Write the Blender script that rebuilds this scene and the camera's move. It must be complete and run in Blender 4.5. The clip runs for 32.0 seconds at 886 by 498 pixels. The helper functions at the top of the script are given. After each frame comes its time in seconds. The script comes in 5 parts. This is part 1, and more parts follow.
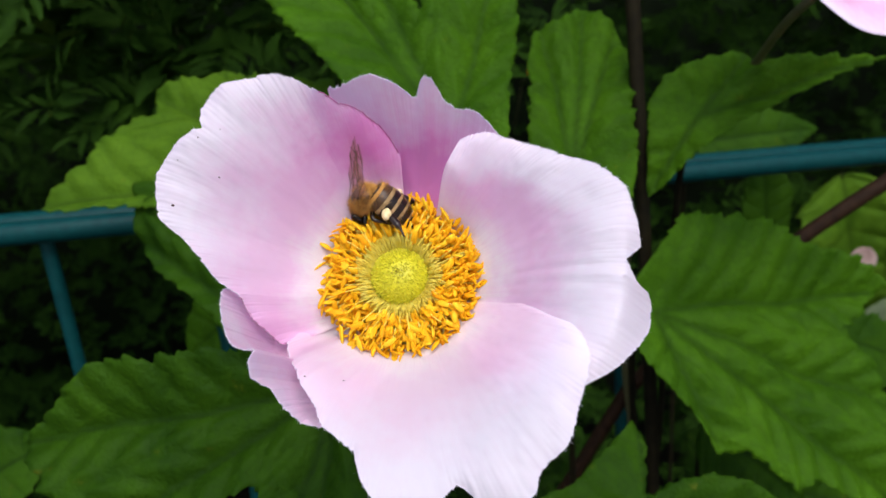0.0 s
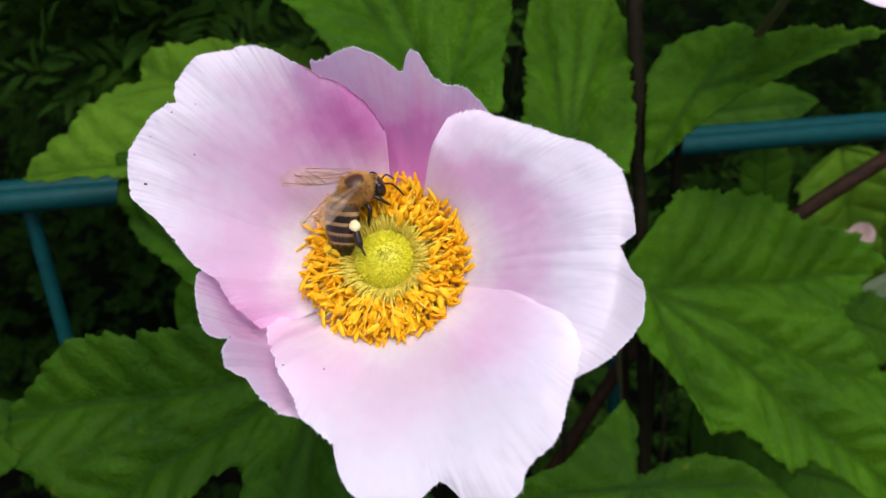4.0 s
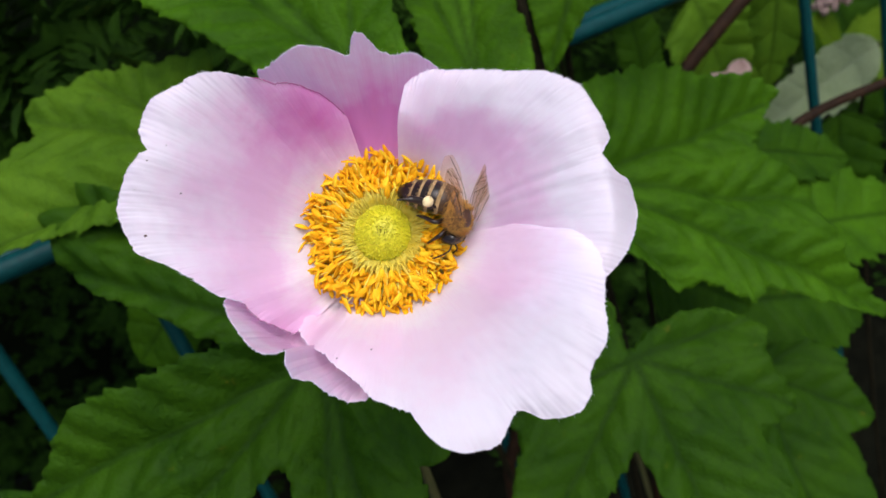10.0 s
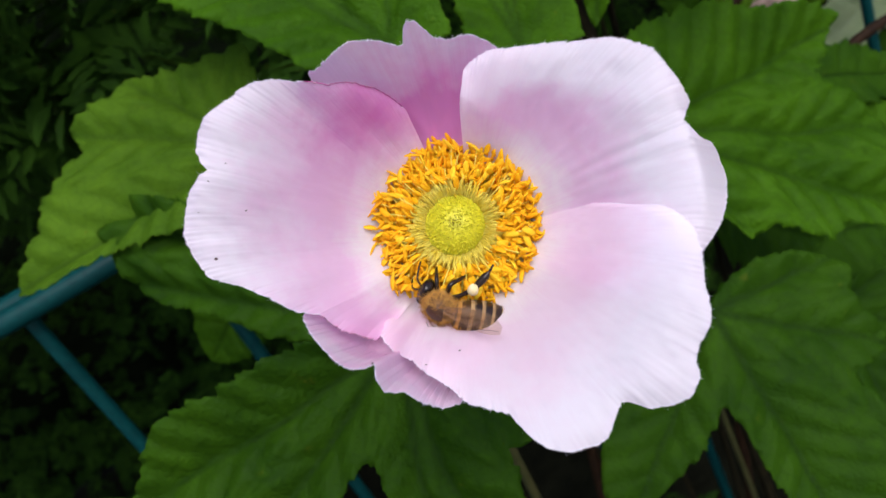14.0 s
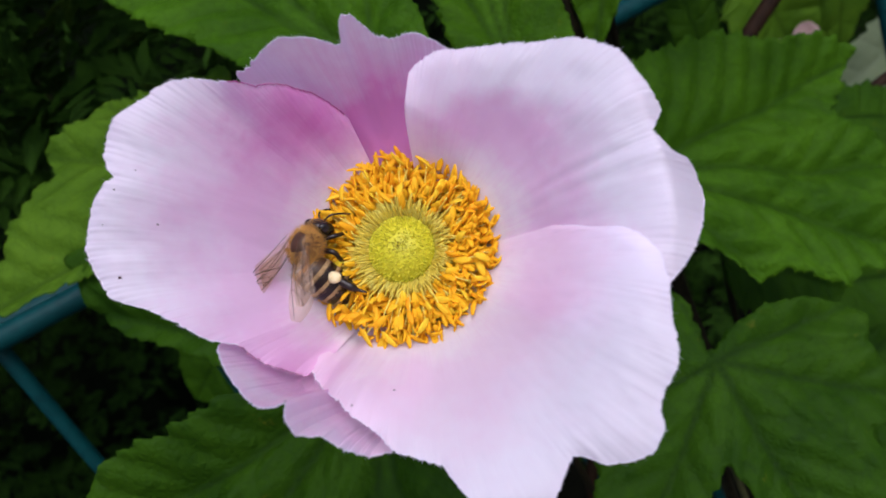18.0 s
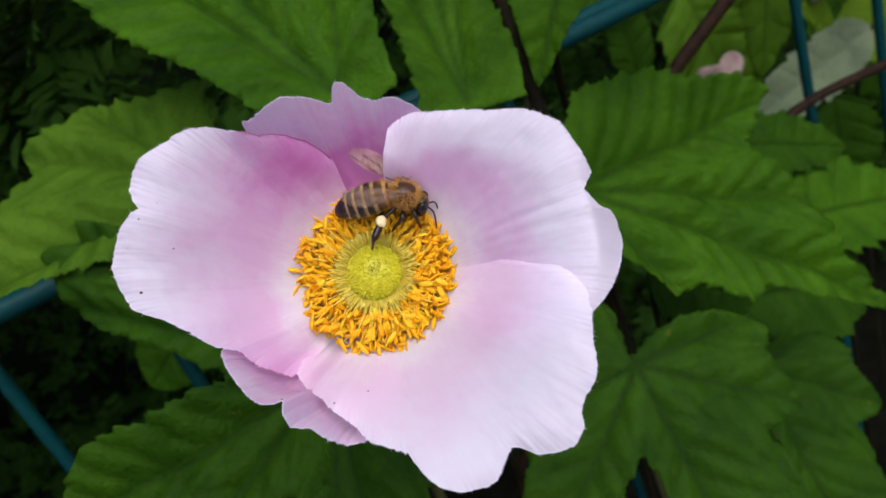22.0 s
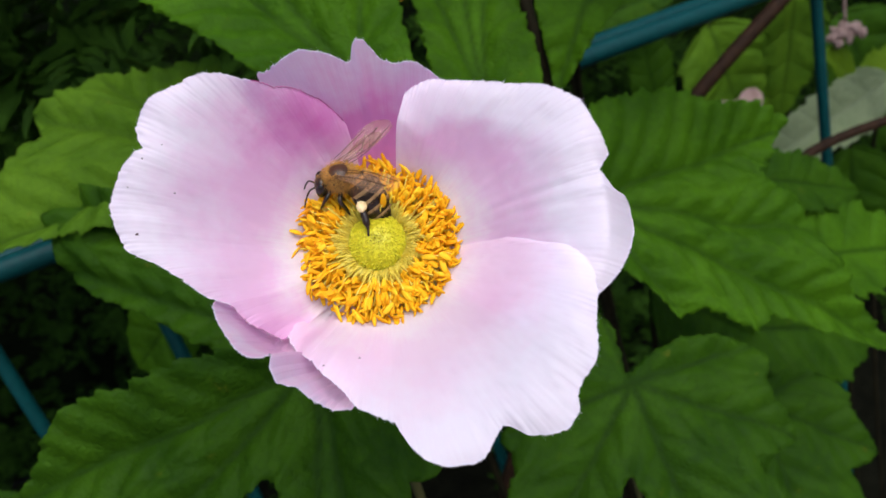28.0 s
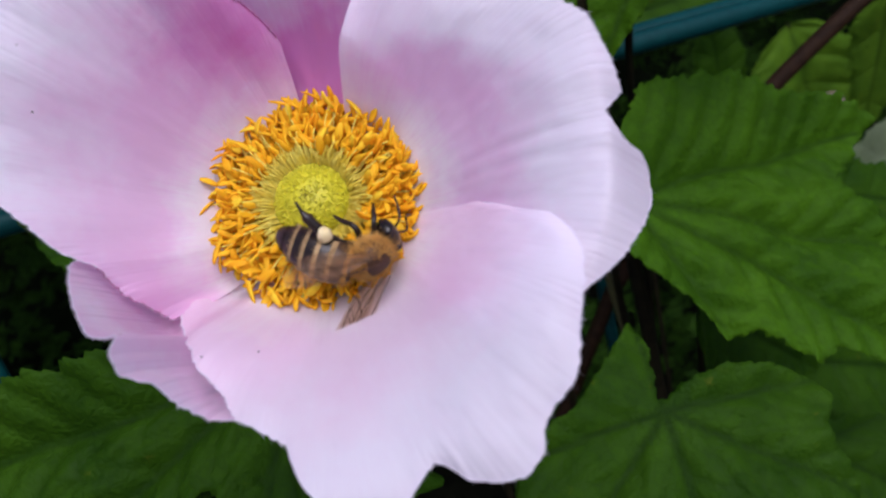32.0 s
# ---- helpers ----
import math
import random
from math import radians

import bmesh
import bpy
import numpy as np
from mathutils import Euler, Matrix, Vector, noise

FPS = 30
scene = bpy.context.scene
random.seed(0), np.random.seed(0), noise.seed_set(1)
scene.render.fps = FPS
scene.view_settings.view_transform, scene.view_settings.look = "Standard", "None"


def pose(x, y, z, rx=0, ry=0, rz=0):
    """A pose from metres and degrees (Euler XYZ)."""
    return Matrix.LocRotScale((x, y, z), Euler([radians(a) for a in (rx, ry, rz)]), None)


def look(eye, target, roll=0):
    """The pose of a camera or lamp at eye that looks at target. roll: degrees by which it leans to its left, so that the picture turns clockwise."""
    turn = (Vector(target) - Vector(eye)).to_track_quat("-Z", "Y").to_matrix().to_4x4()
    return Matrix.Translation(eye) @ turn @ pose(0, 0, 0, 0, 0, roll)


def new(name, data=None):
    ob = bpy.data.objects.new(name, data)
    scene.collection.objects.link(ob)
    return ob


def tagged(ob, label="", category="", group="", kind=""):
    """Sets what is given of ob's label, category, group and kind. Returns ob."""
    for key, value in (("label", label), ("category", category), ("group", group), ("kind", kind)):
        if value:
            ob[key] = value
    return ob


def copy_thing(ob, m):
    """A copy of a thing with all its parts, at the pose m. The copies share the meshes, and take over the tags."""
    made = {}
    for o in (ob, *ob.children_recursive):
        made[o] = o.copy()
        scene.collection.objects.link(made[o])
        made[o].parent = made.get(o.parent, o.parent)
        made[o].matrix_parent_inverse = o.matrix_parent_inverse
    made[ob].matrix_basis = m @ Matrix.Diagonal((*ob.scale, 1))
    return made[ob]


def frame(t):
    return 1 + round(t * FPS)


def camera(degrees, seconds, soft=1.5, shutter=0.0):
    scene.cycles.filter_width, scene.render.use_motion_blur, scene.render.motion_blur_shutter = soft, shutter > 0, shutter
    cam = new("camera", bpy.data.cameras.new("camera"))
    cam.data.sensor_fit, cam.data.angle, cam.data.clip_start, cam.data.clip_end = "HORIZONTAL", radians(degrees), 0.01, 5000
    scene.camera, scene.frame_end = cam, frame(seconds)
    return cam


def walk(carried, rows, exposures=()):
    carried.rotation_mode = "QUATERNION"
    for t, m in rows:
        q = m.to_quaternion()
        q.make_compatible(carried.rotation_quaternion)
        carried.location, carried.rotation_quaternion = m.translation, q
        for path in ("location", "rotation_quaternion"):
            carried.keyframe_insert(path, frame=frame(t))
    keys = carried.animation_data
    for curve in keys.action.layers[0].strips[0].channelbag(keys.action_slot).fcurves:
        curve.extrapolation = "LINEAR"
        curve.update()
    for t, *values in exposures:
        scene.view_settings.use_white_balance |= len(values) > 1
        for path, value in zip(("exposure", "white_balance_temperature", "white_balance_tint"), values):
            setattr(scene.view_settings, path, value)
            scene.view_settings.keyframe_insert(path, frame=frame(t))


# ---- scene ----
cam = camera(55.6, 32.0, soft=1.6)
cam.data.dof.use_dof, cam.data.dof.focus_distance, cam.data.dof.aperture_fstop = True, 0.118, 36.0
PATH = [
    (0.0, 0.0053, 0.0042, 0.8036, 70.55, 5.80, 0.09),
    (0.5, 0.0112, 0.0074, 0.8021, 69.95, 5.76, 0.64),
    (1.0, 0.0107, 0.0071, 0.8028, 69.88, 5.73, 0.93),
    (1.5, 0.0102, 0.0072, 0.8043, 70.04, 6.01, 0.55),
    (2.0, 0.0096, 0.0056, 0.8036, 70.08, 5.87, 0.45),
    (2.5, 0.0095, 0.0054, 0.8043, 69.34, 5.57, 0.57),
    (3.0, 0.0107, 0.0076, 0.8052, 68.64, 5.52, 0.17),
    (3.5, 0.0093, 0.0091, 0.8033, 68.46, 5.36, 0.09),
    (5.5, 0.0009, 0.0102, 0.8085, 67.53, 3.96, -0.65),
    (6.0, 0.0019, 0.0104, 0.8092, 67.06, 3.37, -1.41),
    (6.5, 0.0014, 0.0085, 0.8086, 65.69, 3.34, -1.77),
    (7.0, -0.0022, 0.0092, 0.8132, 65.65, 6.06, -4.33),
    (7.5, -0.0056, 0.0080, 0.8139, 65.37, 8.90, -6.03),
    (8.0, -0.0022, 0.0072, 0.8116, 64.48, 11.36, -8.27),
    (8.5, -0.0020, 0.0069, 0.8099, 63.98, 13.81, -9.50),
    (9.0, -0.0029, 0.0067, 0.8128, 63.86, 16.04, -11.60),
    (9.5, -0.0057, 0.0055, 0.8145, 63.10, 17.03, -12.45),
    (10.0, -0.0065, 0.0063, 0.8115, 61.11, 18.71, -14.17),
    (10.5, -0.0055, 0.0082, 0.8106, 61.04, 20.22, -15.03),
    (11.0, -0.0050, 0.0097, 0.8123, 60.78, 21.32, -15.81),
    (11.5, -0.0028, 0.0095, 0.8146, 60.41, 23.61, -16.83),
    (12.0, -0.0071, 0.0076, 0.8147, 59.49, 23.67, -16.46),
    (12.5, -0.0073, 0.0103, 0.8132, 58.99, 24.19, -16.71),
    (13.0, -0.0059, 0.0114, 0.8112, 58.44, 24.93, -15.19),
    (13.5, -0.0086, 0.0129, 0.8156, 57.95, 25.26, -14.84),
    (15.5, -0.0053, 0.0150, 0.8065, 60.21, 26.98, -13.42),
    (16.0, -0.0059, 0.0163, 0.8053, 62.10, 26.89, -12.19),
    (16.5, -0.0036, 0.0194, 0.8044, 61.98, 26.19, -12.37),
    (17.0, -0.0025, 0.0220, 0.8004, 61.88, 25.74, -12.39),
    (17.5, -0.0022, 0.0224, 0.8015, 62.80, 25.48, -11.40),
    (18.0, -0.0004, 0.0226, 0.8019, 62.21, 25.24, -12.18),
    (18.5, -0.0026, 0.0225, 0.8052, 62.63, 23.79, -12.21),
    (19.0, -0.0040, 0.0221, 0.8059, 62.19, 23.08, -12.14),
    (19.5, -0.0045, 0.0217, 0.8068, 61.95, 22.55, -11.96),
    (20.0, -0.0045, 0.0231, 0.8059, 62.01, 21.87, -11.98),
    (20.5, -0.0020, 0.0253, 0.8088, 60.67, 20.87, -12.92),
    (21.0, -0.0038, 0.0248, 0.8153, 57.75, 20.98, -15.67),
    (21.5, -0.0036, 0.0177, 0.8151, 59.00, 21.19, -14.78),
    (22.0, -0.0017, 0.0064, 0.8168, 60.29, 21.54, -15.24),
    (22.5, -0.0012, 0.0023, 0.8190, 60.37, 21.82, -15.94),
    (23.0, -0.0030, 0.0035, 0.8121, 60.91, 21.42, -16.39),
    (23.5, -0.0043, 0.0002, 0.8099, 61.40, 22.39, -15.53),
    (24.0, -0.0128, -0.0087, 0.8109, 63.06, 20.35, -13.22),
    (24.5, -0.0114, -0.0113, 0.8146, 62.58, 20.70, -13.48),
    (25.0, -0.0088, -0.0117, 0.8165, 62.39, 20.12, -13.67),
    (25.5, -0.0049, -0.0070, 0.8188, 61.64, 19.72, -14.11),
    (27.5, -0.0014, 0.0077, 0.8101, 62.14, 18.45, -12.79),
    (28.0, -0.0049, 0.0063, 0.8093, 62.99, 17.01, -12.47),
    (28.5, -0.0030, 0.0081, 0.8092, 63.30, 16.38, -12.65),
    (29.0, -0.0033, 0.0138, 0.8061, 63.91, 15.21, -12.17),
    (29.5, -0.0034, 0.0198, 0.7977, 65.48, 14.79, -11.23),
    (30.0, -0.0043, 0.0205, 0.7964, 66.45, 14.70, -9.51),
    (30.5, -0.0002, 0.0203, 0.7962, 65.70, 13.75, -9.32),
    (31.0, 0.0049, 0.0215, 0.7919, 65.07, 14.62, -9.43),
    (31.5, 0.0032, 0.0275, 0.7915, 64.51, 14.73, -8.12),
    (32.0, 0.0068, 0.0305, 0.7889, 65.11, 15.20, -6.80),
]
walk(cam, [(t, pose(x, y, z, rx, ry, rz)) for t, x, y, z, rx, ry, rz in PATH],
     [(0.0, -0.06, 6300, 11), (13.0, -0.08, 6300, 11), (15.5, -0.22, 6150, 14), (19.0, -0.38, 5950, 19), (21.0, -0.44, 5950, 19), (22.5, -0.16, 6250, 12), (24.0, -0.06, 6350, 11), (28.0, -0.08, 6250, 12), (29.0, -0.2, 6150, 13), (30.0, -0.36, 6000, 18), (32.0, -0.42, 5900, 20)])

# ---- daylight: a bright, thinly veiled sky ----
world = bpy.data.worlds.new("sky")
scene.world = world
world.use_nodes = True
sky = world.node_tree.nodes.new("ShaderNodeTexSky")
sky.sky_type, sky.sun_disc = "NISHITA", False
sky.sun_elevation, sky.sun_rotation = radians(55), radians(163)
sky.air_density, sky.dust_density = 1.0, 3.0
world.node_tree.links.new(sky.outputs[0], world.node_tree.nodes["Background"].inputs[0])
world.node_tree.nodes["Background"].inputs[1].default_value = 0.165
sun_data = bpy.data.lights.new("sun", "SUN")
sun_data.energy, sun_data.angle, sun_data.color = 2.6, radians(45), (1.0, 0.965, 0.945)
sun = new("sun", sun_data)
sun.matrix_world = look((0.34, -1.15, 1.75), (0, 0, 0))


# ---- materials ----
class Nodes:
    """A small builder of node materials."""

    def __init__(self, name):
        self.material = bpy.data.materials.new(name)
        self.material.use_nodes = True
        self.tree = self.material.node_tree
        self.bsdf = self.tree.nodes["Principled BSDF"]
        self.output = self.tree.nodes["Material Output"]

    def node(self, kind, **inputs):
        n = self.tree.nodes.new(kind)
        for key, value in inputs.items():
            n.inputs[key.replace("_", " ")].default_value = value
        return n

    def link(self, a, b):
        self.tree.links.new(a, b)

    def set(self, **inputs):
        for key, value in inputs.items():
            self.bsdf.inputs[key.replace("_", " ")].default_value = value
        return self

    def math(self, op, a, b=None):
        n = self.tree.nodes.new("ShaderNodeMath")
        n.operation = op
        for socket, value in zip(n.inputs, (a, b)):
            if value is None:
                continue
            if isinstance(value, (int, float)):
                socket.default_value = value
            else:
                self.link(value, socket)
        return n.outputs[0]

    def noise(self, scale, detail=3.0, rough=0.55, vector=None, distort=0.0):
        n = self.node("ShaderNodeTexNoise", Scale=scale, Detail=detail, Roughness=rough, Distortion=distort)
        self.link(vector if vector is not None else self.coords(), n.inputs["Vector"])
        return n.outputs["Fac"]

    def coords(self):
        return self.tree.nodes.new("ShaderNodeTexCoord").outputs["Object"]

    def uv(self, name):
        n = self.tree.nodes.new("ShaderNodeUVMap")
        n.uv_map = name
        s = self.tree.nodes.new("ShaderNodeSeparateXYZ")
        self.link(n.outputs[0], s.inputs[0])
        return n.outputs[0], s.outputs[0], s.outputs[1]

    def ramp(self, fac, stops):
        n = self.tree.nodes.new("ShaderNodeValToRGB")
        while len(n.color_ramp.elements) < len(stops):
            n.color_ramp.elements.new(0.5)
        for e, (p, c) in zip(n.color_ramp.elements, stops):
            e.position, e.color = p, (*c, 1) if len(c) == 3 else c
        self.link(fac, n.inputs[0])
        return n.outputs[0]

    def mix(self, fac, a, b, blend="MIX"):
        n = self.tree.nodes.new("ShaderNodeMix")
        n.data_type, n.blend_type = "RGBA", blend
        for socket, value in ((n.inputs[0], fac), (n.inputs[6], a), (n.inputs[7], b)):
            if isinstance(value, (int, float)):
                socket.default_value = value
            elif isinstance(value, tuple):
                socket.default_value = (*value, 1)
            else:
                self.link(value, socket)
        return n.outputs[2]

    def colour(self, socket):
        self.link(socket, self.bsdf.inputs["Base Color"])
        return self

    def bump(self, height, strength=0.3, distance=0.001):
        n = self.node("ShaderNodeBump", Strength=strength, Distance=distance)
        self.link(height, n.inputs["Height"])
        self.link(n.outputs[0], self.bsdf.inputs["Normal"])
        return self

    def thin(self, colour, amount):
        """Lets light through, as a leaf or a petal does."""
        t = self.tree.nodes.new("ShaderNodeBsdfTranslucent")
        if isinstance(colour, tuple):
            t.inputs[0].default_value = (*colour, 1)
        else:
            self.link(colour, t.inputs[0])
        m = self.tree.nodes.new("ShaderNodeMixShader")
        m.inputs[0].default_value = amount
        self.link(self.bsdf.outputs[0], m.inputs[1])
        self.link(t.outputs[0], m.inputs[2])
        self.link(m.outputs[0], self.output.inputs[0])
        return self


def petal_material(name, base, middle, edge, deep, thin=0.36, blush_shade=(), bands=((0.38, 0), (0.53, 1), (0.62, 1), (0.88, 2)), streak=1.0, patchy=0.5, pale=()):
    n = Nodes(name).set(Roughness=0.6, Specular_IOR_Level=0.2)
    vec, u, v = n.uv("grid")
    soft, cloud = n.noise(130.0, 4.0, 0.6), n.noise(330.0, 3.0, 0.6)
    stretch = n.node("ShaderNodeMapping")
    stretch.inputs["Scale"].default_value = (1.0, 0.11, 1.0)
    n.link(vec, stretch.inputs[0])
    fine = n.noise(95.0, 4.0, 0.6, stretch.outputs[0], 0.15)
    broad = n.noise(20.0, 4.0, 0.6, stretch.outputs[0], 0.4)
    fibre = n.node("ShaderNodeMapping")
    fibre.inputs["Scale"].default_value = (1.0, 0.22, 1.0)
    n.link(vec, fibre.inputs[0])
    hairs = n.noise(210.0, 3.0, 0.6, fibre.outputs[0], 0.3)
    uneven = n.math("ADD", v, n.math("ADD", n.math("MULTIPLY", n.math("SUBTRACT", soft, 0.5), patchy), n.math("MULTIPLY", n.math("SUBTRACT", broad, 0.5), 0.10)))
    tones = (base, middle, edge)
    col = n.ramp(uneven, [(p, tones[k]) for p, k in bands])
    # pigment lies in soft patches; the left petal's also hold its hollow's shade
    for (x, y, z), radius, amount in blush_shade:
        d = n.tree.nodes.new("ShaderNodeVectorMath")
        d.operation = "DISTANCE"
        n.link(n.coords(), d.inputs[0])
        d.inputs[1].default_value = (x, y, z)
        near = n.math("ADD", n.math("DIVIDE", d.outputs["Value"], radius), n.math("MULTIPLY", n.math("SUBTRACT", n.math("MULTIPLY", n.math("ADD", soft, cloud), 0.5), 0.5), 1.3))
        col = n.mix(n.ramp(near, [(0.0, (amount,) * 3), (0.45, (amount * 0.6,) * 3), (0.8, (amount * 0.18,) * 3), (1.15, (0, 0, 0))]), col, deep)
    # pale patches put the light on the turned-out lip and tip into colour
    for (x, y, z), radius, amount in pale:
        d = n.tree.nodes.new("ShaderNodeVectorMath")
        d.operation = "DISTANCE"
        n.link(n.coords(), d.inputs[0])
        d.inputs[1].default_value = (x, y, z)
        near = n.math("ADD", n.math("DIVIDE", d.outputs["Value"], radius), n.math("MULTIPLY", n.math("SUBTRACT", cloud, 0.5), 0.6))
        col = n.mix(n.ramp(near, [(0.55, (amount,) * 3), (1.0, (0, 0, 0))]), col, edge)
    # faint veins run outwards, darkest by the stamens
    col = n.mix(n.ramp(broad, [(0.48, (0, 0, 0)), (0.8, (0.04 * streak,) * 3)]), col, deep)
    col = n.mix(n.ramp(fine, [(0.52, (0, 0, 0)), (0.8, (0.06 * streak,) * 3)]), col, deep)
    foot = n.math("MULTIPLY", n.ramp(v, [(0.26, (1, 1, 1)), (0.56, (0, 0, 0))]), n.ramp(fine, [(0.55, (0, 0, 0)), (0.68, (0.30,) * 3)]))
    col = n.mix(foot, col, (0.62, 0.42, 0.52))
    # whitish down towards the rim, and a mottle of fine cells
    col = n.mix(n.math("MULTIPLY", n.ramp(v, [(0.55, (0, 0, 0)), (0.95, (1, 1, 1))]), n.ramp(hairs, [(0.50, (0, 0, 0)), (0.72, (0.20,) * 3)])), col, (0.985, 0.95, 1.0))
    col = n.mix(n.ramp(cloud, [(0.42, (0, 0, 0)), (0.75, (0.05,) * 3)]), col, deep)
    grain = n.noise(900.0, 3.0, 0.6)
    n.colour(col).bump(n.math("ADD", n.math("ADD", fine, hairs), n.math("MULTIPLY", grain, 0.8)), 0.06, 0.0003)
    n.thin(col, thin)
    return n.material


def leaf_material(name, dark, light, vein, gloss=0.55, thin=0.22):
    n = Nodes(name).set(Specular_IOR_Level=0.07)
    vec, side, rib = n.uv("grid")
    big, small, blotch = n.noise(45.0, 5.0, 0.6), n.noise(420.0, 4.0, 0.65), n.noise(140.0, 3.0, 0.5)
    col = n.mix(n.ramp(big, [(0.35, (0, 0, 0)), (0.7, (1, 1, 1))]), dark, light)
    col = n.mix(n.ramp(small, [(0.45, (0, 0, 0)), (0.8, (0.5, 0.5, 0.5))]), col, light)
    # a few yellowing flecks
    col = n.mix(n.ramp(n.math("MULTIPLY", blotch, small), [(0.40, (0, 0, 0)), (0.47, (0.45, 0.45, 0.45))]), col, (0.16, 0.13, 0.012))
    cells = n.node("ShaderNodeTexVoronoi", Scale=620.0)
    cells.feature = "DISTANCE_TO_EDGE"
    n.link(n.coords(), cells.inputs["Vector"])
    wide = n.node("ShaderNodeTexVoronoi", Scale=240.0)
    wide.feature = "DISTANCE_TO_EDGE"
    n.link(n.coords(), wide.inputs["Vector"])
    col = n.mix(n.ramp(wide.outputs["Distance"], [(0.0, (0.22, 0.22, 0.22)), (0.10, (0, 0, 0))]), col, vein)
    # in most leaves the vein tone also holds the furrows' shade
    col = n.mix(n.math("MULTIPLY", side, 0.34), col, vein)
    col = n.mix(n.math("MULTIPLY", rib, 0.90), col, vein)
    n.link(n.ramp(small, [(0.3, (gloss - 0.06,) * 3), (0.7, (gloss + 0.14,) * 3)]), n.bsdf.inputs["Roughness"])
    net = n.math("ADD", cells.outputs["Distance"], n.math("ADD", n.math("MULTIPLY", wide.outputs["Distance"], 0.9), n.math("MULTIPLY", small, 0.4)))
    n.colour(col).bump(n.math("SUBTRACT", net, n.math("MULTIPLY", side, 0.3)), 0.5, 0.0010)
    n.thin(n.mix(0.5, col, (0.25, 0.4, 0.03)), thin)
    return n.material


def plain(name, a, b, scale, rough=0.5, bump=0.2, size=0.0005, metal=0.0, spec=0.4):
    n = Nodes(name).set(Roughness=rough, Metallic=metal, Specular_IOR_Level=spec)
    f = n.noise(scale, 4.0, 0.6)
    n.colour(n.ramp(f, [(0.3, a), (0.7, b)])).bump(f, bump, size)
    return n.material


PETAL = petal_material("petal_pink", (0.99, 0.90, 0.95), (0.94, 0.645, 0.865), (0.96, 0.865, 0.98), (0.79, 0.25, 0.60), 0.42,
                       [((-0.0085, 0.0155, 0.006), 0.0115, 1.0), ((-0.0125, 0.0185, 0.009), 0.0085, 0.6), ((-0.018, 0.0070, 0.006), 0.012, 0.30), ((0.0135, 0.0120, 0.005), 0.009, 0.32), ((0.006, 0.0165, 0.006), 0.006, 0.25),
                        ((0.020, 0.002, 0.005), 0.008, 0.22), ((-0.0135, -0.0145, 0.003), 0.007, 0.30), ((-0.0115, -0.0165, 0.003), 0.005, 0.25)])
PETAL_LIPPED = petal_material("petal_pink_lipped", (0.99, 0.90, 0.95), (0.945, 0.68, 0.88), (0.965, 0.885, 0.985), (0.80, 0.28, 0.62), 0.42,
                              [((0.0075, 0.0130, 0.003), 0.0060, 0.30), ((0.0150, 0.0125, 0.006), 0.0075, 0.38), ((0.0205, 0.0070, 0.007), 0.0065, 0.22), ((0.020, 0.001, 0.005), 0.007, 0.22)],
                              pale=[((0.0058, 0.0180, 0.0090), 0.0055, 0.85), ((0.0120, 0.0195, 0.0100), 0.0060, 0.85), ((0.0190, 0.0185, 0.0105), 0.0065, 0.8)])
PETAL_PALE = petal_material("petal_pale_pink", (0.99, 0.90, 0.945), (0.97, 0.78, 0.905), (0.96, 0.89, 0.985), (0.86, 0.42, 0.70), 0.42, [((0.017, -0.0095, 0.006), 0.007, 0.25), ((0.004, -0.020, 0.004), 0.009, 0.14), ((0.012, -0.019, 0.007), 0.006, 0.12), ((-0.008, -0.0140, 0.001), 0.0055, 0.35)])
PETAL_DEEP = petal_material("petal_deep_pink", (0.86, 0.40, 0.72), (0.83, 0.28, 0.65), (0.955, 0.72, 0.925), (0.78, 0.22, 0.60), 0.36, (), ((0.34, 0), (0.46, 1), (0.56, 1), (0.735, 2)), 1.6, 0.25, [((-0.0015, 0.0232, 0.0175), 0.0042, 0.9)])
PETAL_EDGE = petal_material("petal_edge", (0.96, 0.90, 0.99), (0.96, 0.90, 0.99), (0.96, 0.90, 0.99), (0.92, 0.78, 0.95), 0.45)
LEAF = leaf_material("leaf_green", (0.0270, 0.0820, 0.0020), (0.0640, 0.1660, 0.0043), (0.0150, 0.0480, 0.0013))
LEAF_LIGHT = leaf_material("leaf_light_green", (0.0430, 0.1050, 0.0045), (0.0950, 0.1950, 0.0100), (0.0300, 0.0720, 0.0035), 0.6)
LEAF_YOUNG = leaf_material("leaf_young_yellow_green", (0.085, 0.165, 0.006), (0.15, 0.26, 0.012), (0.06, 0.12, 0.006), 0.55, 0.35)
# LEAF again, with shade put into the colour for low and far leaves
LEAF_SHADED = leaf_material("leaf_green_shaded", (0.0130, 0.0450, 0.0014), (0.0370, 0.1000, 0.0029), (0.0075, 0.0270, 0.0009))
LEAF_PALE = leaf_material("leaf_pale_underside", (0.13, 0.175, 0.09), (0.20, 0.25, 0.14), (0.16, 0.20, 0.12), 0.6)
# the deep shade behind the fence is put into this leaf colour
HEDGE = leaf_material("hedge_leaf_shaded", (0.004, 0.015, 0.001), (0.022, 0.062, 0.004), (0.016, 0.045, 0.003), 0.7, 0.06)
STEM = plain("stem_brown_green", (0.007, 0.006, 0.003), (0.018, 0.015, 0.006), 300.0, 0.65, 0.3, 0.0005, 0.0, 0.1)
TWIG = plain("twig_red_brown", (0.012, 0.006, 0.003), (0.030, 0.015, 0.007), 300.0, 0.65, 0.3, 0.0005, 0.0, 0.1)
DRIED = plain("dried_pinkish_petal", (0.22, 0.14, 0.12), (0.36, 0.26, 0.23), 150.0, 0.8)
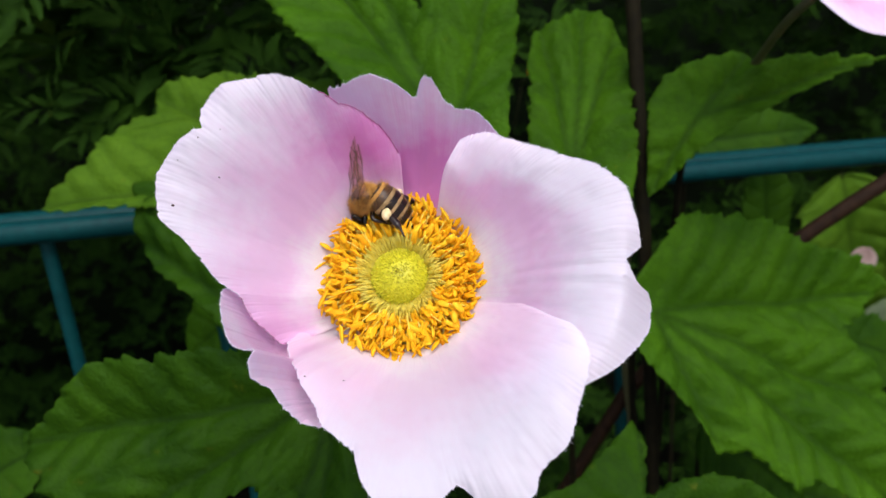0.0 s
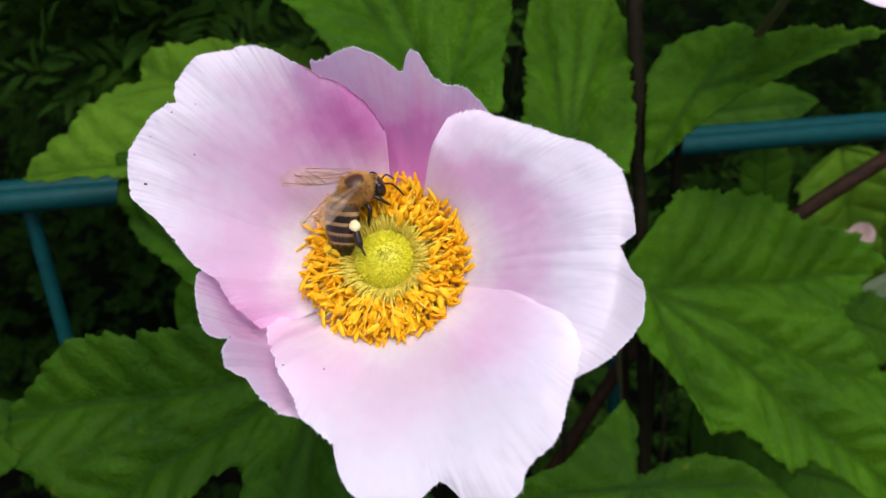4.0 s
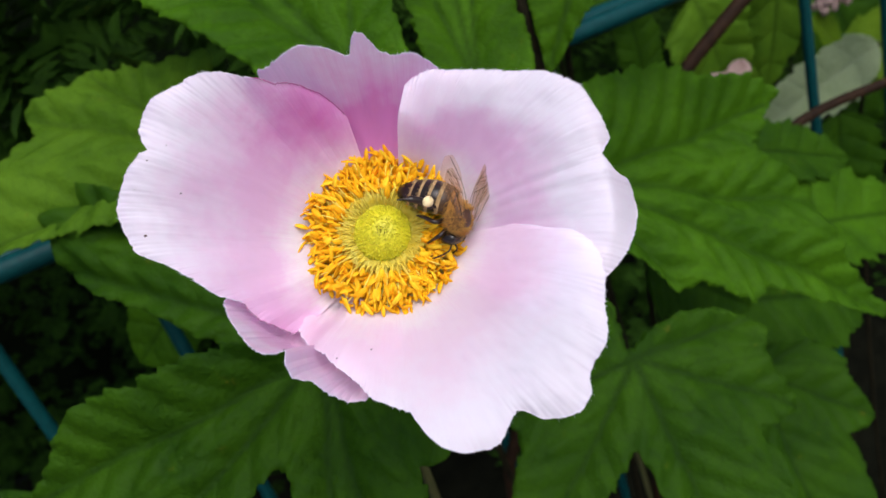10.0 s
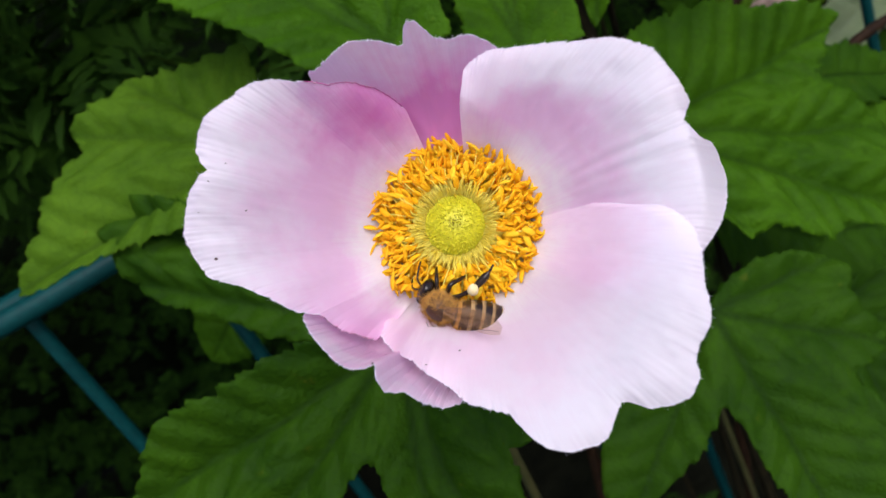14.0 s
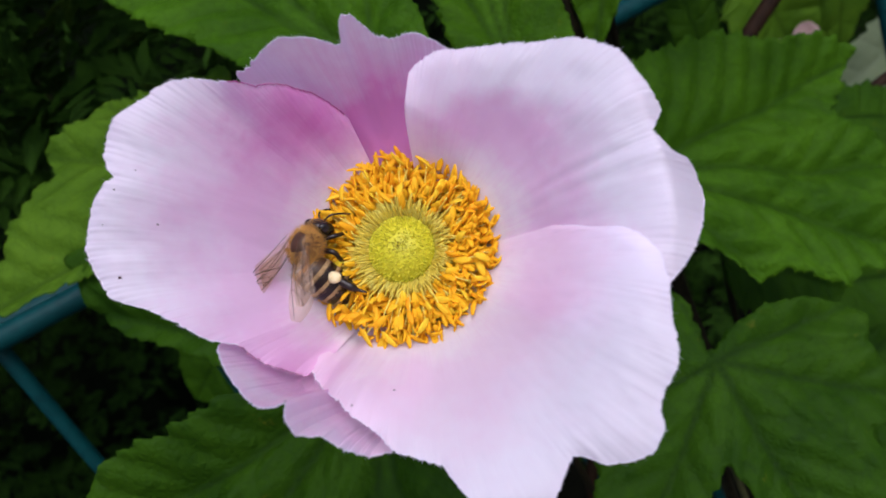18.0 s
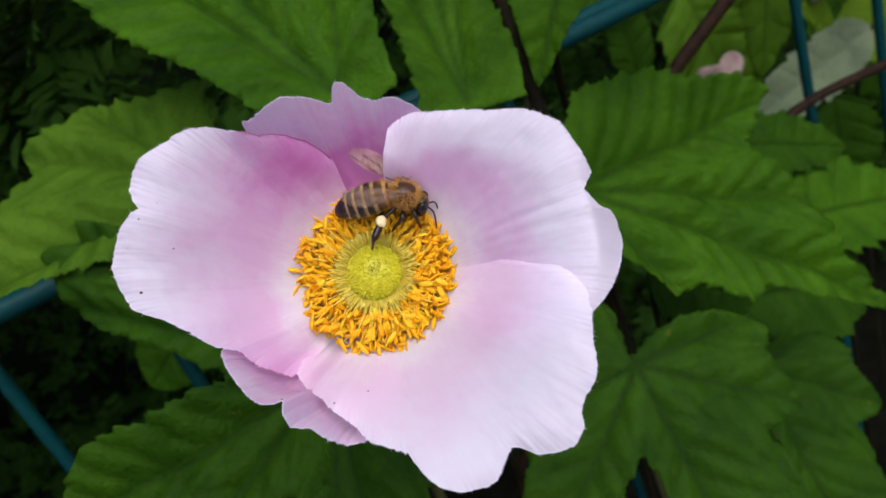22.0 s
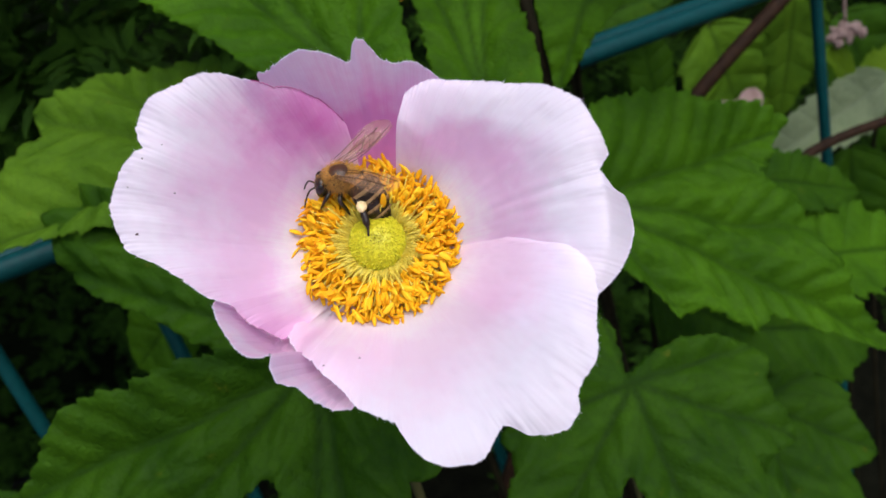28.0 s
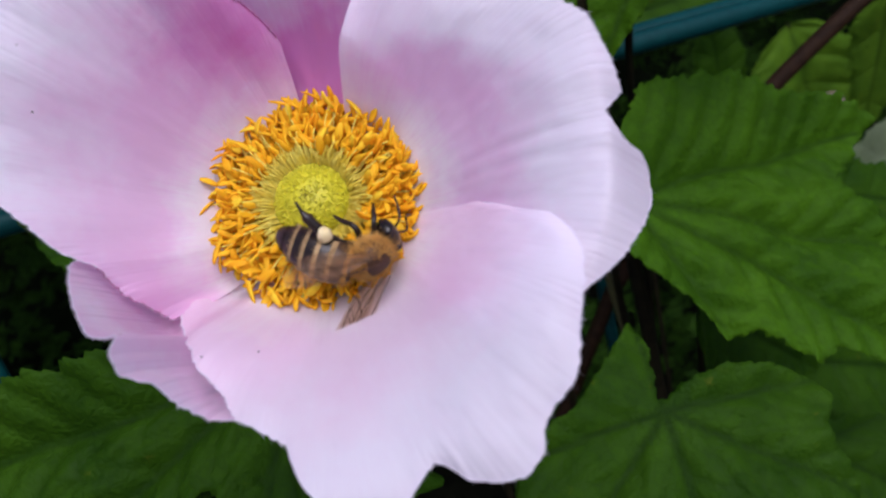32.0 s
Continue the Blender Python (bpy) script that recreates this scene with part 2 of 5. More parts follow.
YELLOW = plain("marigold_yellow", (0.75, 0.30, 0.004), (0.9, 0.55, 0.01), 200.0, 0.6)
SPECK = plain("speck_brown", (0.07, 0.03, 0.04), (0.13, 0.07, 0.08), 900.0, 0.7)
RIM = plain("petal_rim_magenta", (0.30, 0.03, 0.16), (0.48, 0.08, 0.28), 900.0, 0.6)
STEM_GREEN = plain("stem_green", (0.045, 0.05, 0.014), (0.08, 0.075, 0.025), 300.0, 0.5)
FENCE = plain("fence_teal_coating", (0.001, 0.032, 0.034), (0.002, 0.050, 0.050), 400.0, 0.45, 0.15, 0.0003, 0.0, 0.15)
# for the unseen slab that is added as a reflector
BOUNCE_GRAVEL = plain("bounce_gravel", (0.15, 0.145, 0.13), (0.25, 0.24, 0.22), 60.0, 0.9, 0.8, 0.01, 0.0, 0.1)
# shade deep in the hedge, painted as a near-black surface
HEDGE_SHADE = plain("hedge_shade_black", (0.0015, 0.0025, 0.001), (0.004, 0.007, 0.003), 12.0, 0.95, 0.8, 0.02, 0.0, 0.02)
# soil, blackened for the shade of the plants over it
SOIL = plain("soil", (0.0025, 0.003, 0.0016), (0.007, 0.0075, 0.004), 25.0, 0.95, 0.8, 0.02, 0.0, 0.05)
an = Nodes("anther_orange").set(Roughness=0.6, Specular_IOR_Level=0.25)
an_pick = an.math("ADD", an.math("MULTIPLY", an.tree.nodes.new("ShaderNodeObjectInfo").outputs["Random"], 0.6), an.math("MULTIPLY", an.noise(650.0), 0.5))
an.colour(an.ramp(an_pick, [(0.15, (0.93, 0.38, 0.002)), (0.5, (0.98, 0.53, 0.004)), (0.85, (1.0, 0.74, 0.03))])).bump(an.noise(1500.0), 0.3, 0.0002)
an.thin((1.0, 0.62, 0.006), 0.25)
ANTHER = an.material
fl = Nodes("filament_yellow").set(Roughness=0.5, Specular_IOR_Level=0.3)
fl_tone = fl.ramp(fl.noise(700.0), [(0.3, (0.95, 0.80, 0.07)), (0.7, (0.98, 0.90, 0.22))])
fl.colour(fl_tone).thin(fl_tone, 0.45)
FILAMENT = fl.material
CARPEL = plain("carpel_yellow_green", (0.46, 0.43, 0.007), (0.68, 0.62, 0.02), 1400.0, 0.5, 0.4, 0.0002)
RECEPTACLE = plain("receptacle_gold", (0.90, 0.62, 0.02), (0.96, 0.80, 0.12), 700.0, 0.6, 0.3, 0.0002)
STIGMA = plain("stigma_dark", (0.10, 0.07, 0.01), (0.2, 0.16, 0.02), 600.0, 0.6)


# ---- mesh helpers ----
MM = 0.001


def mesh(name, verts, faces, uvs=None, smooth=True):
    me = bpy.data.meshes.new(name)
    me.from_pydata([tuple(map(float, v)) for v in verts], [], faces)
    if uvs is not None:
        layer = me.uv_layers.new(name="grid")
        flat = np.array([uvs[l.vertex_index] for l in me.loops], dtype=float).ravel()
        layer.data.foreach_set("uv", flat)
    if smooth:
        me.polygons.foreach_set("use_smooth", [True] * len(me.polygons))
    me.update()
    return me


def thing(name, m=None, label="", category="", group="", kind=""):
    ob = new(name)
    ob.empty_display_size = 0.01
    if m is not None:
        ob.matrix_world = m
    return tagged(ob, label, category, group, kind)


def part(name, me, material, parent, label="", m=None):
    """Links a mesh as one object under a thing or a part."""
    ob = new(name, me)
    for slot in (material if isinstance(material, (list, tuple)) else [material]):
        if len(me.materials) < (len(material) if isinstance(material, (list, tuple)) else 1):
            me.materials.append(slot)
    ob.parent = parent
    if m is not None:
        ob.matrix_basis = m
    return tagged(ob, label)


def solid(ob, thickness):
    mod = ob.modifiers.new("thickness", "SOLIDIFY")
    mod.thickness, mod.offset = thickness, -1.0
    return ob


def grid_faces(nu, nv):
    return [(i * nv + j, (i + 1) * nv + j, (i + 1) * nv + j + 1, i * nv + j + 1) for i in range(nu - 1) for j in range(nv - 1)]


def tube_mesh(name, points, radii, sides=8):
    """A closed tapered tube through points."""
    pts = [Vector(p) for p in points]
    verts, faces = [], []
    side = None
    for i, p in enumerate(pts):
        d = (pts[min(i + 1, len(pts) - 1)] - pts[max(i - 1, 0)]).normalized()
        if side is None:
            side = d.orthogonal().normalized()
        side = (side - d * side.dot(d)).normalized()
        up = d.cross(side)
        r = radii[i] if isinstance(radii, (list, tuple)) else radii
        for k in range(sides):
            a = 2 * math.pi * k / sides
            verts.append(p + (side * math.cos(a) + up * math.sin(a)) * r)
    n = len(pts)
    for i in range(n - 1):
        for k in range(sides):
            k2 = (k + 1) % sides
            faces.append((i * sides + k, i * sides + k2, (i + 1) * sides + k2, (i + 1) * sides + k))
    faces.append(tuple(reversed(range(sides))))
    faces.append(tuple((n - 1) * sides + k for k in range(sides)))
    return mesh(name, verts, faces)


def bend(points, steps):
    """A smooth line through a few points."""
    p = [Vector(q) for q in points]
    gap = [max(1e-9, (p[i + 1] - p[i]).length) for i in range(len(p) - 1)]
    slope = [(p[1] - p[0]) / gap[0]]
    for i in range(1, len(p) - 1):
        slope.append(((p[i] - p[i - 1]) / gap[i - 1] * gap[i] + (p[i + 1] - p[i]) / gap[i] * gap[i - 1]) / (gap[i] + gap[i - 1]))
    slope.append((p[-1] - p[-2]) / gap[-1])
    out = []
    for i in range(len(p) - 1):
        for k in range(steps):
            t = k / steps
            out.append(p[i] * (2 * t ** 3 - 3 * t * t + 1) + p[i + 1] * (3 * t * t - 2 * t ** 3)
                       + (slope[i] * (t ** 3 - 2 * t * t + t) + slope[i + 1] * (t ** 3 - t * t)) * gap[i])
    out.append(p[-1])
    return out


def ball_mesh(name, centre, radii, seg=16, rings=10, shape=None):
    """An ellipsoid; shape may move its points."""
    verts, faces = [], []
    for i in range(rings + 1):
        a = math.pi * i / rings
        for k in range(seg):
            b = 2 * math.pi * k / seg
            v = Vector((math.cos(a), math.sin(a) * math.cos(b), math.sin(a) * math.sin(b)))
            v = Vector((v.x * radii[0], v.y * radii[1], v.z * radii[2]))
            if shape:
                v = shape(v)
            verts.append(v + Vector(centre))
    for i in range(rings):
        for k in range(seg):
            k2 = (k + 1) % seg
            faces.append((i * seg + k, i * seg + k2, (i + 1) * seg + k2, (i + 1) * seg + k))
    return mesh(name, verts, faces)


# ---- ground ----
gv, gf = [], []
edge = [-400, -100, -30, -8, -3, -1.5, -0.8, -0.4, -0.2, 0, 0.2, 0.4, 0.6, 0.8, 1.2, 2, 4, 9, 30, 100, 400]
for x in edge:
    for y in edge:
        gv.append((x, y, 0.012 * noise.noise(Vector((x * 3, y * 3, 0))) if abs(x) < 5 and abs(y) < 5 else 0))
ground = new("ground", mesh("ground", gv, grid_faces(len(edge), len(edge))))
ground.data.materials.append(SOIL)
# unseen pale ground behind the camera, added as fill light
path = new("garden_path", mesh("garden_path", [(-60, -60, 0.02), (60, -60, 0.02), (60, -0.45, 0.02), (-60, -0.45, 0.02), (-60, -60, -0.1), (60, -60, -0.1), (60, -0.45, -0.1), (-60, -0.45, -0.1)],
           [(0, 1, 2, 3), (3, 2, 6, 7), (0, 3, 7, 4), (1, 5, 6, 2), (0, 4, 5, 1)], None, False))
path.data.materials.append(BOUNCE_GRAVEL)
tagged(path, "unseen pale gravel slab added to bounce light onto the flower", "path", kind="structure")
tagged(ground, "garden soil coloured near black for the plants' shade", "ground", kind="structure")

# ---- the flower ----
FLOWER = Matrix(((0.90823, 0.41426, -0.0592, -0.00588), (-0.29761, 0.53997, -0.78732, 0.11805), (-0.29418, 0.73268, 0.6137, 0.76054), (0, 0, 0, 1)))
flower = thing("anemone_flower", FLOWER, "large pale pink anemone flower with orange stamen ring", "flower")


def hump(a, c, w):
    return math.exp(-((a - c) / w) ** 2)


def turn(a):
    return (a + 180) % 360 - 180


def ease(u):
    u = max(0.0, min(1.0, u))
    return u * u * (3 - 2 * u)


def bowl(r):
    """The slope of an open petal: flat by the stamens, steep half-way, level again at the rim."""
    return ease((r - 6) / 26)


# rise of each petal over the dome's foot, in millimetres, at radius r, angle a and share v of its reach
def rise_left(r, a, v):
    z = -4.6 + 20.4 * bowl(r) + 1.3 * max(-1, min(1, (176 - a) / 12)) * bowl(r)
    z += 3.4 * hump(a, 124, 12) * ease((r - 11) / 11) + 3.0 * hump(a, 204, 11) * ease((r - 15) / 8)
    z -= 3.6 * ease((a - 212) / 22) * ease(r / 19)
    # the hollow under the rolled upper rim, and the crease that bounds it
    z -= 1.5 * hump(a, 126, 7) * hump(v, 0.74, 0.17) + 0.9 * hump(a, 135 + 14 * (1 - v), 3.2) * hump(v, 0.78, 0.22)
    return z


def fold_reach(a):
    return 14.5 + 0.24 * max(0, 78 - a)


def rise_right(r, a, v):
    a = turn(a)
    # the upper lip turns out beyond a soft fold
    d = r - fold_reach(a)
    level = r - 0.45 * ease((a - 14) / 30) * 0.5 * (d + math.sqrt(d * d + 1.0))
    z = -4.8 + 17.5 * bowl(level) + 8.2 * hump(a, 80, 24) * ease((r - 8) / 8) * (1 - 0.6 * ease((r - 20) / 9)) - 1.6 * max(0, r - 31.6) * hump(a, 6, 14)
    # long pleats towards the rim
    for c, w, deep in ((-6, 2.0, 0.08), (0.5, 1.8, 0.15), (9.5, 1.6, 0.18), (14.5, 1.6, 0.4)):
        z -= deep * hump(a + 0.16 * (r - 22), c, w) * ease((r - 14) / 10)
    return z


def rise_bottom(r, a, v):
    z = -4.5 + 19.6 * bowl(r) - 1.8 * hump(a, 307, 16) * ease((r - 20) / 10)
    z += 5.0 * hump(a, 261, 15) * ease((r - 12) / 8) - 4.0 * ease((250 - a) / 14) * ease(r / 16)
    return z + 0.7 * hump(a, 262, 4) * hump(v, 0.8, 0.15)


def rise_top(r, a, v):
    d = turn(a - 95)
    z = -4.9 + 20.6 * (r / 23.6) ** 4.0 - 20 * max(0, abs(d) - 6) ** 2 / 34 ** 2 * min(1, r / 22) ** 2
    return z + 1.5 * hump(d, 0, 3.5) * ease((r - 14) / 8) - 0.5 * hump(d, -5, 2.5) * ease((r - 16) / 6) + 0.5 * hump(r, 19.5, 1.3) * ease((10 - abs(d)) / 8)


LIP = ((190, 0), (204, 4), (211, 10.5), (226, 14.6), (240, 17.2), (247, 19.4), (250, 18.6), (256, 15.6), (262, 12.8), (268, 9.5), (290, 1))


def rise_lowleft(r, a, v):
    floor = -8.4 + 6.6 * (r / 20) ** 1.5 - 1.2 * ease((a - 246) / 10)
    top = float(np.interp(a, [p[0] for p in LIP], [p[1] for p in LIP]))
    ledge = 0.90 - 0.07 * ease((a - 232) / 14)
    return floor + (top - floor) * ease((v - ledge) / (1.02 - ledge))


# outline of each petal: angle in degrees and reach in millimetres
PETALS = {
    "left": (rise_left, PETAL, [(107.3, 16.8), (110.8, 18.5), (114.5, 19.7), (120.9, 21.0), (127.2, 22.0), (131.3, 23.6), (136.3, 26.6), (140.2, 28.4), (145.1, 29.9), (152.8, 31.5), (157.6, 32.2),
                                (161.6, 31.8), (164.4, 30.4), (165.6, 29.4), (167.4, 30.3), (171.4, 31.7), (176.9, 32.5), (180.6, 32.8), (185.7, 31.9), (191.3, 30.5), (195.8, 27.0), (201.9, 24.4), (209.1, 22.7),
                                (213.4, 20.9), (221.0, 20.8), (225.9, 20.0), (232.1, 19.4), (233.3, 17.1)]),
    "right": (rise_right, PETAL_LIPPED, [(-31.0, 26.2), (-22.8, 29.0), (-15.1, 31.8), (-12.9, 32.5), (-8.2, 33.9), (-2.5, 35.1), (3.1, 36.0), (7.9, 35.7), (10.1, 34.9), (10.4, 33.7), (11.0, 33.0), (14.8, 31.6),
                                  (16.6, 32.2), (18.8, 33.5), (22.7, 33.4), (27.5, 33.0), (32.6, 32.8), (37.2, 31.5), (41.8, 30.3), (48.9, 27.2), (58.7, 24.5), (61.7, 23.8), (69.8, 21.8), (74.9, 20.3),
                                  (78.0, 19.2), (78.8, 16.4)]),
    "bottom": (rise_bottom, PETAL_PALE, [(206, 9), (214, 14.5), (222, 16.8), (230, 18.2), (236, 18.9), (242, 19.2), (248, 19.1), (253.2, 19.2), (255.8, 19.7), (263.2, 20.8), (268.7, 22.2), (272.7, 23.8), (278.8, 25.2), (283.8, 26.3),
                                    (284.7, 27.2), (287.4, 29.8), (290.1, 31.8), (293.9, 33.1), (298.9, 34.0), (301.0, 34.0), (305.0, 32.6), (308.0, 31.8), (309.5, 32.4), (311.2, 34.6), (314.5, 36.1),
                                    (317.7, 37.1), (321.7, 36.6), (323.5, 35.3), (326.4, 34.7), (331.4, 34.7), (335.2, 33.7), (339.7, 32.3), (345.3, 31.3), (349.8, 30.3), (352.4, 29.1), (355.8, 26.6),
                                    (357.0, 23.4), (360.5, 19.0)]),
    "top": (rise_top, PETAL_DEEP, [(54.2, 20.7), (61.3, 22.6), (68.3, 23.4), (75.3, 23.3), (84.4, 22.5), (88.5, 22.7), (90.6, 23.2), (92.5, 23.5), (95.0, 23.5), (97.0, 23.1), (98.6, 22.5), (100.6, 22.5), (105.7, 23.2),
                                   (113.9, 24.3), (118.9, 24.7), (126.1, 25.4), (129.1, 25.9), (134.2, 24.4), (140.2, 22.5)]),
    "lowleft": (rise_lowleft, PETAL, [(196.0, 19.0), (205.4, 21.6), (211.1, 22.7), (217.8, 22.8), (224.6, 22.7), (231.3, 22.8), (237.3, 22.3), (241.0, 21.5), (244.8, 20.3), (247.2, 21.7), (250.2, 23.1), (255.1, 22.8),
                                      (260.2, 23.9), (265.0, 24.6), (269.7, 24.2), (275, 22), (285.3, 17.0)]),
}
NU, NV = 420, 60


def petal_mesh(name, rise, outline, seed):
    a = np.array([p[0] for p in outline], float)
    reach = np.array([p[1] for p in outline], float)
    verts, uvs = [], []
    for i in range(NU):
        u = i / (NU - 1)
        ang = a[0] + (a[-1] - a[0]) * u
        arc = radians(ang) * 30
        calm = 0.45 if seed == 4 else 1.0
        full = float(np.interp(ang, a, reach)) + calm * (0.12 * noise.noise(Vector((ang * 0.25, seed, 5))) + 0.16 * noise.noise(Vector((ang * 0.9, seed, 0))) + 0.16 * noise.noise(Vector((ang * 2.1, seed, 8))) + 0.12 * noise.noise(Vector((ang * 4.3, seed, 2))))
        roll = 0.6 + noise.noise(Vector((ang * 0.12, seed, 9)))
        for j in range(NV):
            v = j / (NV - 1)
            r = 3.0 + (full - 3.0) * v
            x, y = r * math.cos(radians(ang)), r * math.sin(radians(ang))
            z = rise(r, ang, v)
            rim = max(0, v - 0.55) / 0.45
            lie = min(1, r / 14)
            z += 0.75 * rim * noise.noise(Vector((ang * 0.11, seed * 3.1, v * 1.2)))
            z += 0.8 * lie * noise.noise(Vector((x * 0.10, y * 0.10, seed)))
            z += 0.24 * lie * noise.noise(Vector((x * 0.30, y * 0.30, seed + 3)))
            z += 0.10 * lie * noise.noise(Vector((x * 0.85, y * 0.85, seed + 6)))
            # soft folds that run outwards, and short crimps across the rim
            z += 0.26 * v * noise.noise(Vector((ang * 0.16, r * 0.10, seed)))
            z += 0.07 * v * noise.noise(Vector((arc * 0.6, r * 0.22, seed + 1)))
            z += (0.04 * rim + 0.006) * v * noise.noise(Vector((arc * 1.5, r * 0.40, seed + 2)))
            z += 0.03 * rim * rim * noise.noise(Vector((arc * 2.4, r * 0.55, seed + 7)))
            z += 0.16 * rim ** 3 * noise.noise(Vector((ang * 1.7, seed * 1.3, 4))) - 0.9 * (max(0, v - 0.88) / 0.12) ** 2 * roll
            verts.append((x * MM, y * MM, z * MM))
            uvs.append((u * (a[-1] - a[0]) / 40 + seed, r / 32))
    return mesh(name, verts, grid_faces(NU, NV), uvs)


for k, (key, (rise, mat, outline)) in enumerate(PETALS.items()):
    p = part("petal", petal_mesh("petal", rise, outline, k + 1.0), mat, flower, "deep pink upright petal with a pinched tip" if key == "top" else "")
    first, last = outline[0][0], outline[-1][0]
    for lo, hi, thick in {"left": ((108, 132, 0.000065), (214, 233, 0.00004))}.get(key, ()):
        rim = [p.data.vertices[i * NV + NV - 1].co + Vector((0, 0, 0.00016)) for i in range(NU) if lo <= first + (last - first) * i / (NU - 1) <= hi]
        part("rim_line", tube_mesh("rim_line", rim, thick, 6), RIM, p, "thin dark magenta petal rim")
    bead = [p.data.vertices[i * NV + NV - 1].co.copy() for i in range(2, NU - 2)]
    thick = [(0.00005 + 0.00004 * noise.noise(Vector((i * 0.4, k, 1)))) for i in range(len(bead))]
    part("petal_edge", tube_mesh("petal_edge", bead, thick, 6), PETAL_EDGE, p, "whitish crinkled petal edge")
    # fine hairs that stand off the rim
    hair = random.Random(40 + k)
    hv, hf = [], []
    for i in range(3, NU - 3):
        for q in range(2):
            c = p.data.vertices[i * NV + NV - 1].co
            out = (c - p.data.vertices[i * NV + NV - 3].co).normalized()
            side = (p.data.vertices[(i + 1) * NV + NV - 1].co - c)
            c = c + side * hair.random()
            side = side.normalized() * 0.000022
            tip = c + (out + Vector((hair.gauss(0, 0.35), hair.gauss(0, 0.35), hair.gauss(0, 0.35)))) * hair.uniform(0.0001, 0.00042)
            k0 = len(hv)
            hv += [c - side, c + side, c + out.cross(side), tip]
            hf += [(k0, k0 + 1, k0 + 3), (k0 + 1, k0 + 2, k0 + 3), (k0 + 2, k0, k0 + 3)]
    tagged(part("edge_hairs", mesh("edge_hairs", hv, hf), PETAL_EDGE, p, "fine white hairs on the petal edge"), kind="stuff")
    spots = {"left": ((29.1, 187.4, 0.24), (25.2, 174.8, 0.14), (29.3, 168.4, 0.12), (27.6, 163, 0.08), (30.2, 176, 0.08)), "lowleft": ((20.6, 243.0, 0.20), (19.2, 246.5, 0.16), (20.2, 240.0, 0.12)),
             "bottom": ((17.5, 270.5, 0.13), (19.2, 259, 0.13))}.get(key, ())
    for r, ang, size in spots:
        i = round((ang - first) / (last - first) * (NU - 1))
        full = p.data.vertices[i * NV + NV - 1].co.xy.length * 1000
        at = p.data.vertices[i * NV + min(NV - 2, round((r - 3) / (full - 3) * (NV - 1)))].co + Vector((0, 0, 0.00004))
        part("speck", ball_mesh("speck", at, (size * MM, size * 0.7 * MM, 0.12 * MM), 8, 6), SPECK, p, "tiny dark brown speck")

# dome of many carpels
DOME_X, DOME_Z, DOME_Y = 0.0043, 0.0036, -0.0026
dome = part("pistil_dome", ball_mesh("pistil_dome", (0, 0, DOME_Y), (DOME_X, DOME_X, DOME_Z), 32, 20), CARPEL, flower, "yellow-green domed cluster of tiny carpels")


def on_dome(n):
    return Vector((n.x * DOME_X, n.y * DOME_X, n.z * DOME_Z + DOME_Y))


cv, cf = [], []
count = 1200
seeds = random.Random(21)
for i in range(count):
    zc = 1 - (i + 0.5) / count * 1.05
    zc = min(0.999, zc + seeds.uniform(-0.03, 0.03))
    ang = i * 2.399963 + seeds.uniform(-0.3, 0.3)
    rad = math.sqrt(max(0, 1 - zc * zc))
    n = Vector((rad * math.cos(ang), rad * math.sin(ang), zc))
    base = on_dome(n)
    s1 = n.orthogonal().normalized()
    s2 = n.cross(s1)
    k0 = len(cv)
    rr = 0.000125 * seeds.uniform(0.7, 1.25)
    for lev, (rad2, out) in enumerate(((0.9, 0.0), (0.75, 1.3), (0.25, 1.9))):
        for k in range(6):
            b = k * math.pi / 3
            cv.append(base + (s1 * math.cos(b) + s2 * math.sin(b)) * rr * rad2 + n * rr * out)
    for lev in range(2):
        for k in range(6):
            k2 = (k + 1) % 6
            cf.append((k0 + lev * 6 + k, k0 + lev * 6 + k2, k0 + lev * 6 + 6 + k2, k0 + lev * 6 + 6 + k))
    cf.append(tuple(k0 + 12 + k for k in range(6)))
carpels = part("carpel_cover", mesh("carpel_cover", cv, cf), CARPEL, dome)
tagged(carpels, kind="stuff")
sv, sf = [], []
pick = random.Random(8)
for i in range(130):
    ang, tilt = pick.uniform(0, 6.283), abs(pick.gauss(0.2, 0.32))
    n = Vector((math.sin(tilt) * math.cos(ang), math.sin(tilt) * math.sin(ang), math.cos(tilt)))
    c = on_dome(n) + n * 0.00015
    k0 = len(sv)
    sv += [c + Vector(q) * 0.00006 for q in ((1, 0, 0), (-1, 0, 0), (0, 1, 0), (0, -1, 0), (0, 0, 1), (0, 0, -1))]
    sf += [(k0 + p, k0 + q, k0 + r) for p, q, r in ((0, 2, 4), (2, 1, 4), (1, 3, 4), (3, 0, 4), (2, 0, 5), (1, 2, 5), (3, 1, 5), (0, 3, 5))]
tagged(part("stigma_dots", mesh("stigma_dots", sv, sf), STIGMA, dome, "tiny dark stigma dots"), kind="stuff")


# stamens: pale filament and a flattened orange anther with a groove along it
def anther_points(c, d, side, up, length, wide, flat):
    """Rings of a flat oval pod that bends a little along its length."""
    out = []
    for i in range(7):
        s = i / 6
        r = wide * math.sin(math.pi * (0.06 + 0.88 * s)) ** 0.55
        at = c + d * (s - 0.3) * length + up * 0.00016 * math.sin(s * 3.1)
        for k in range(8):
            b = k * math.pi / 4
            pinch = 0.62 if k in (2, 6) else 1.0
            out.append(at + side * math.cos(b) * r + up * math.sin(b) * r * flat * pinch)
    return out


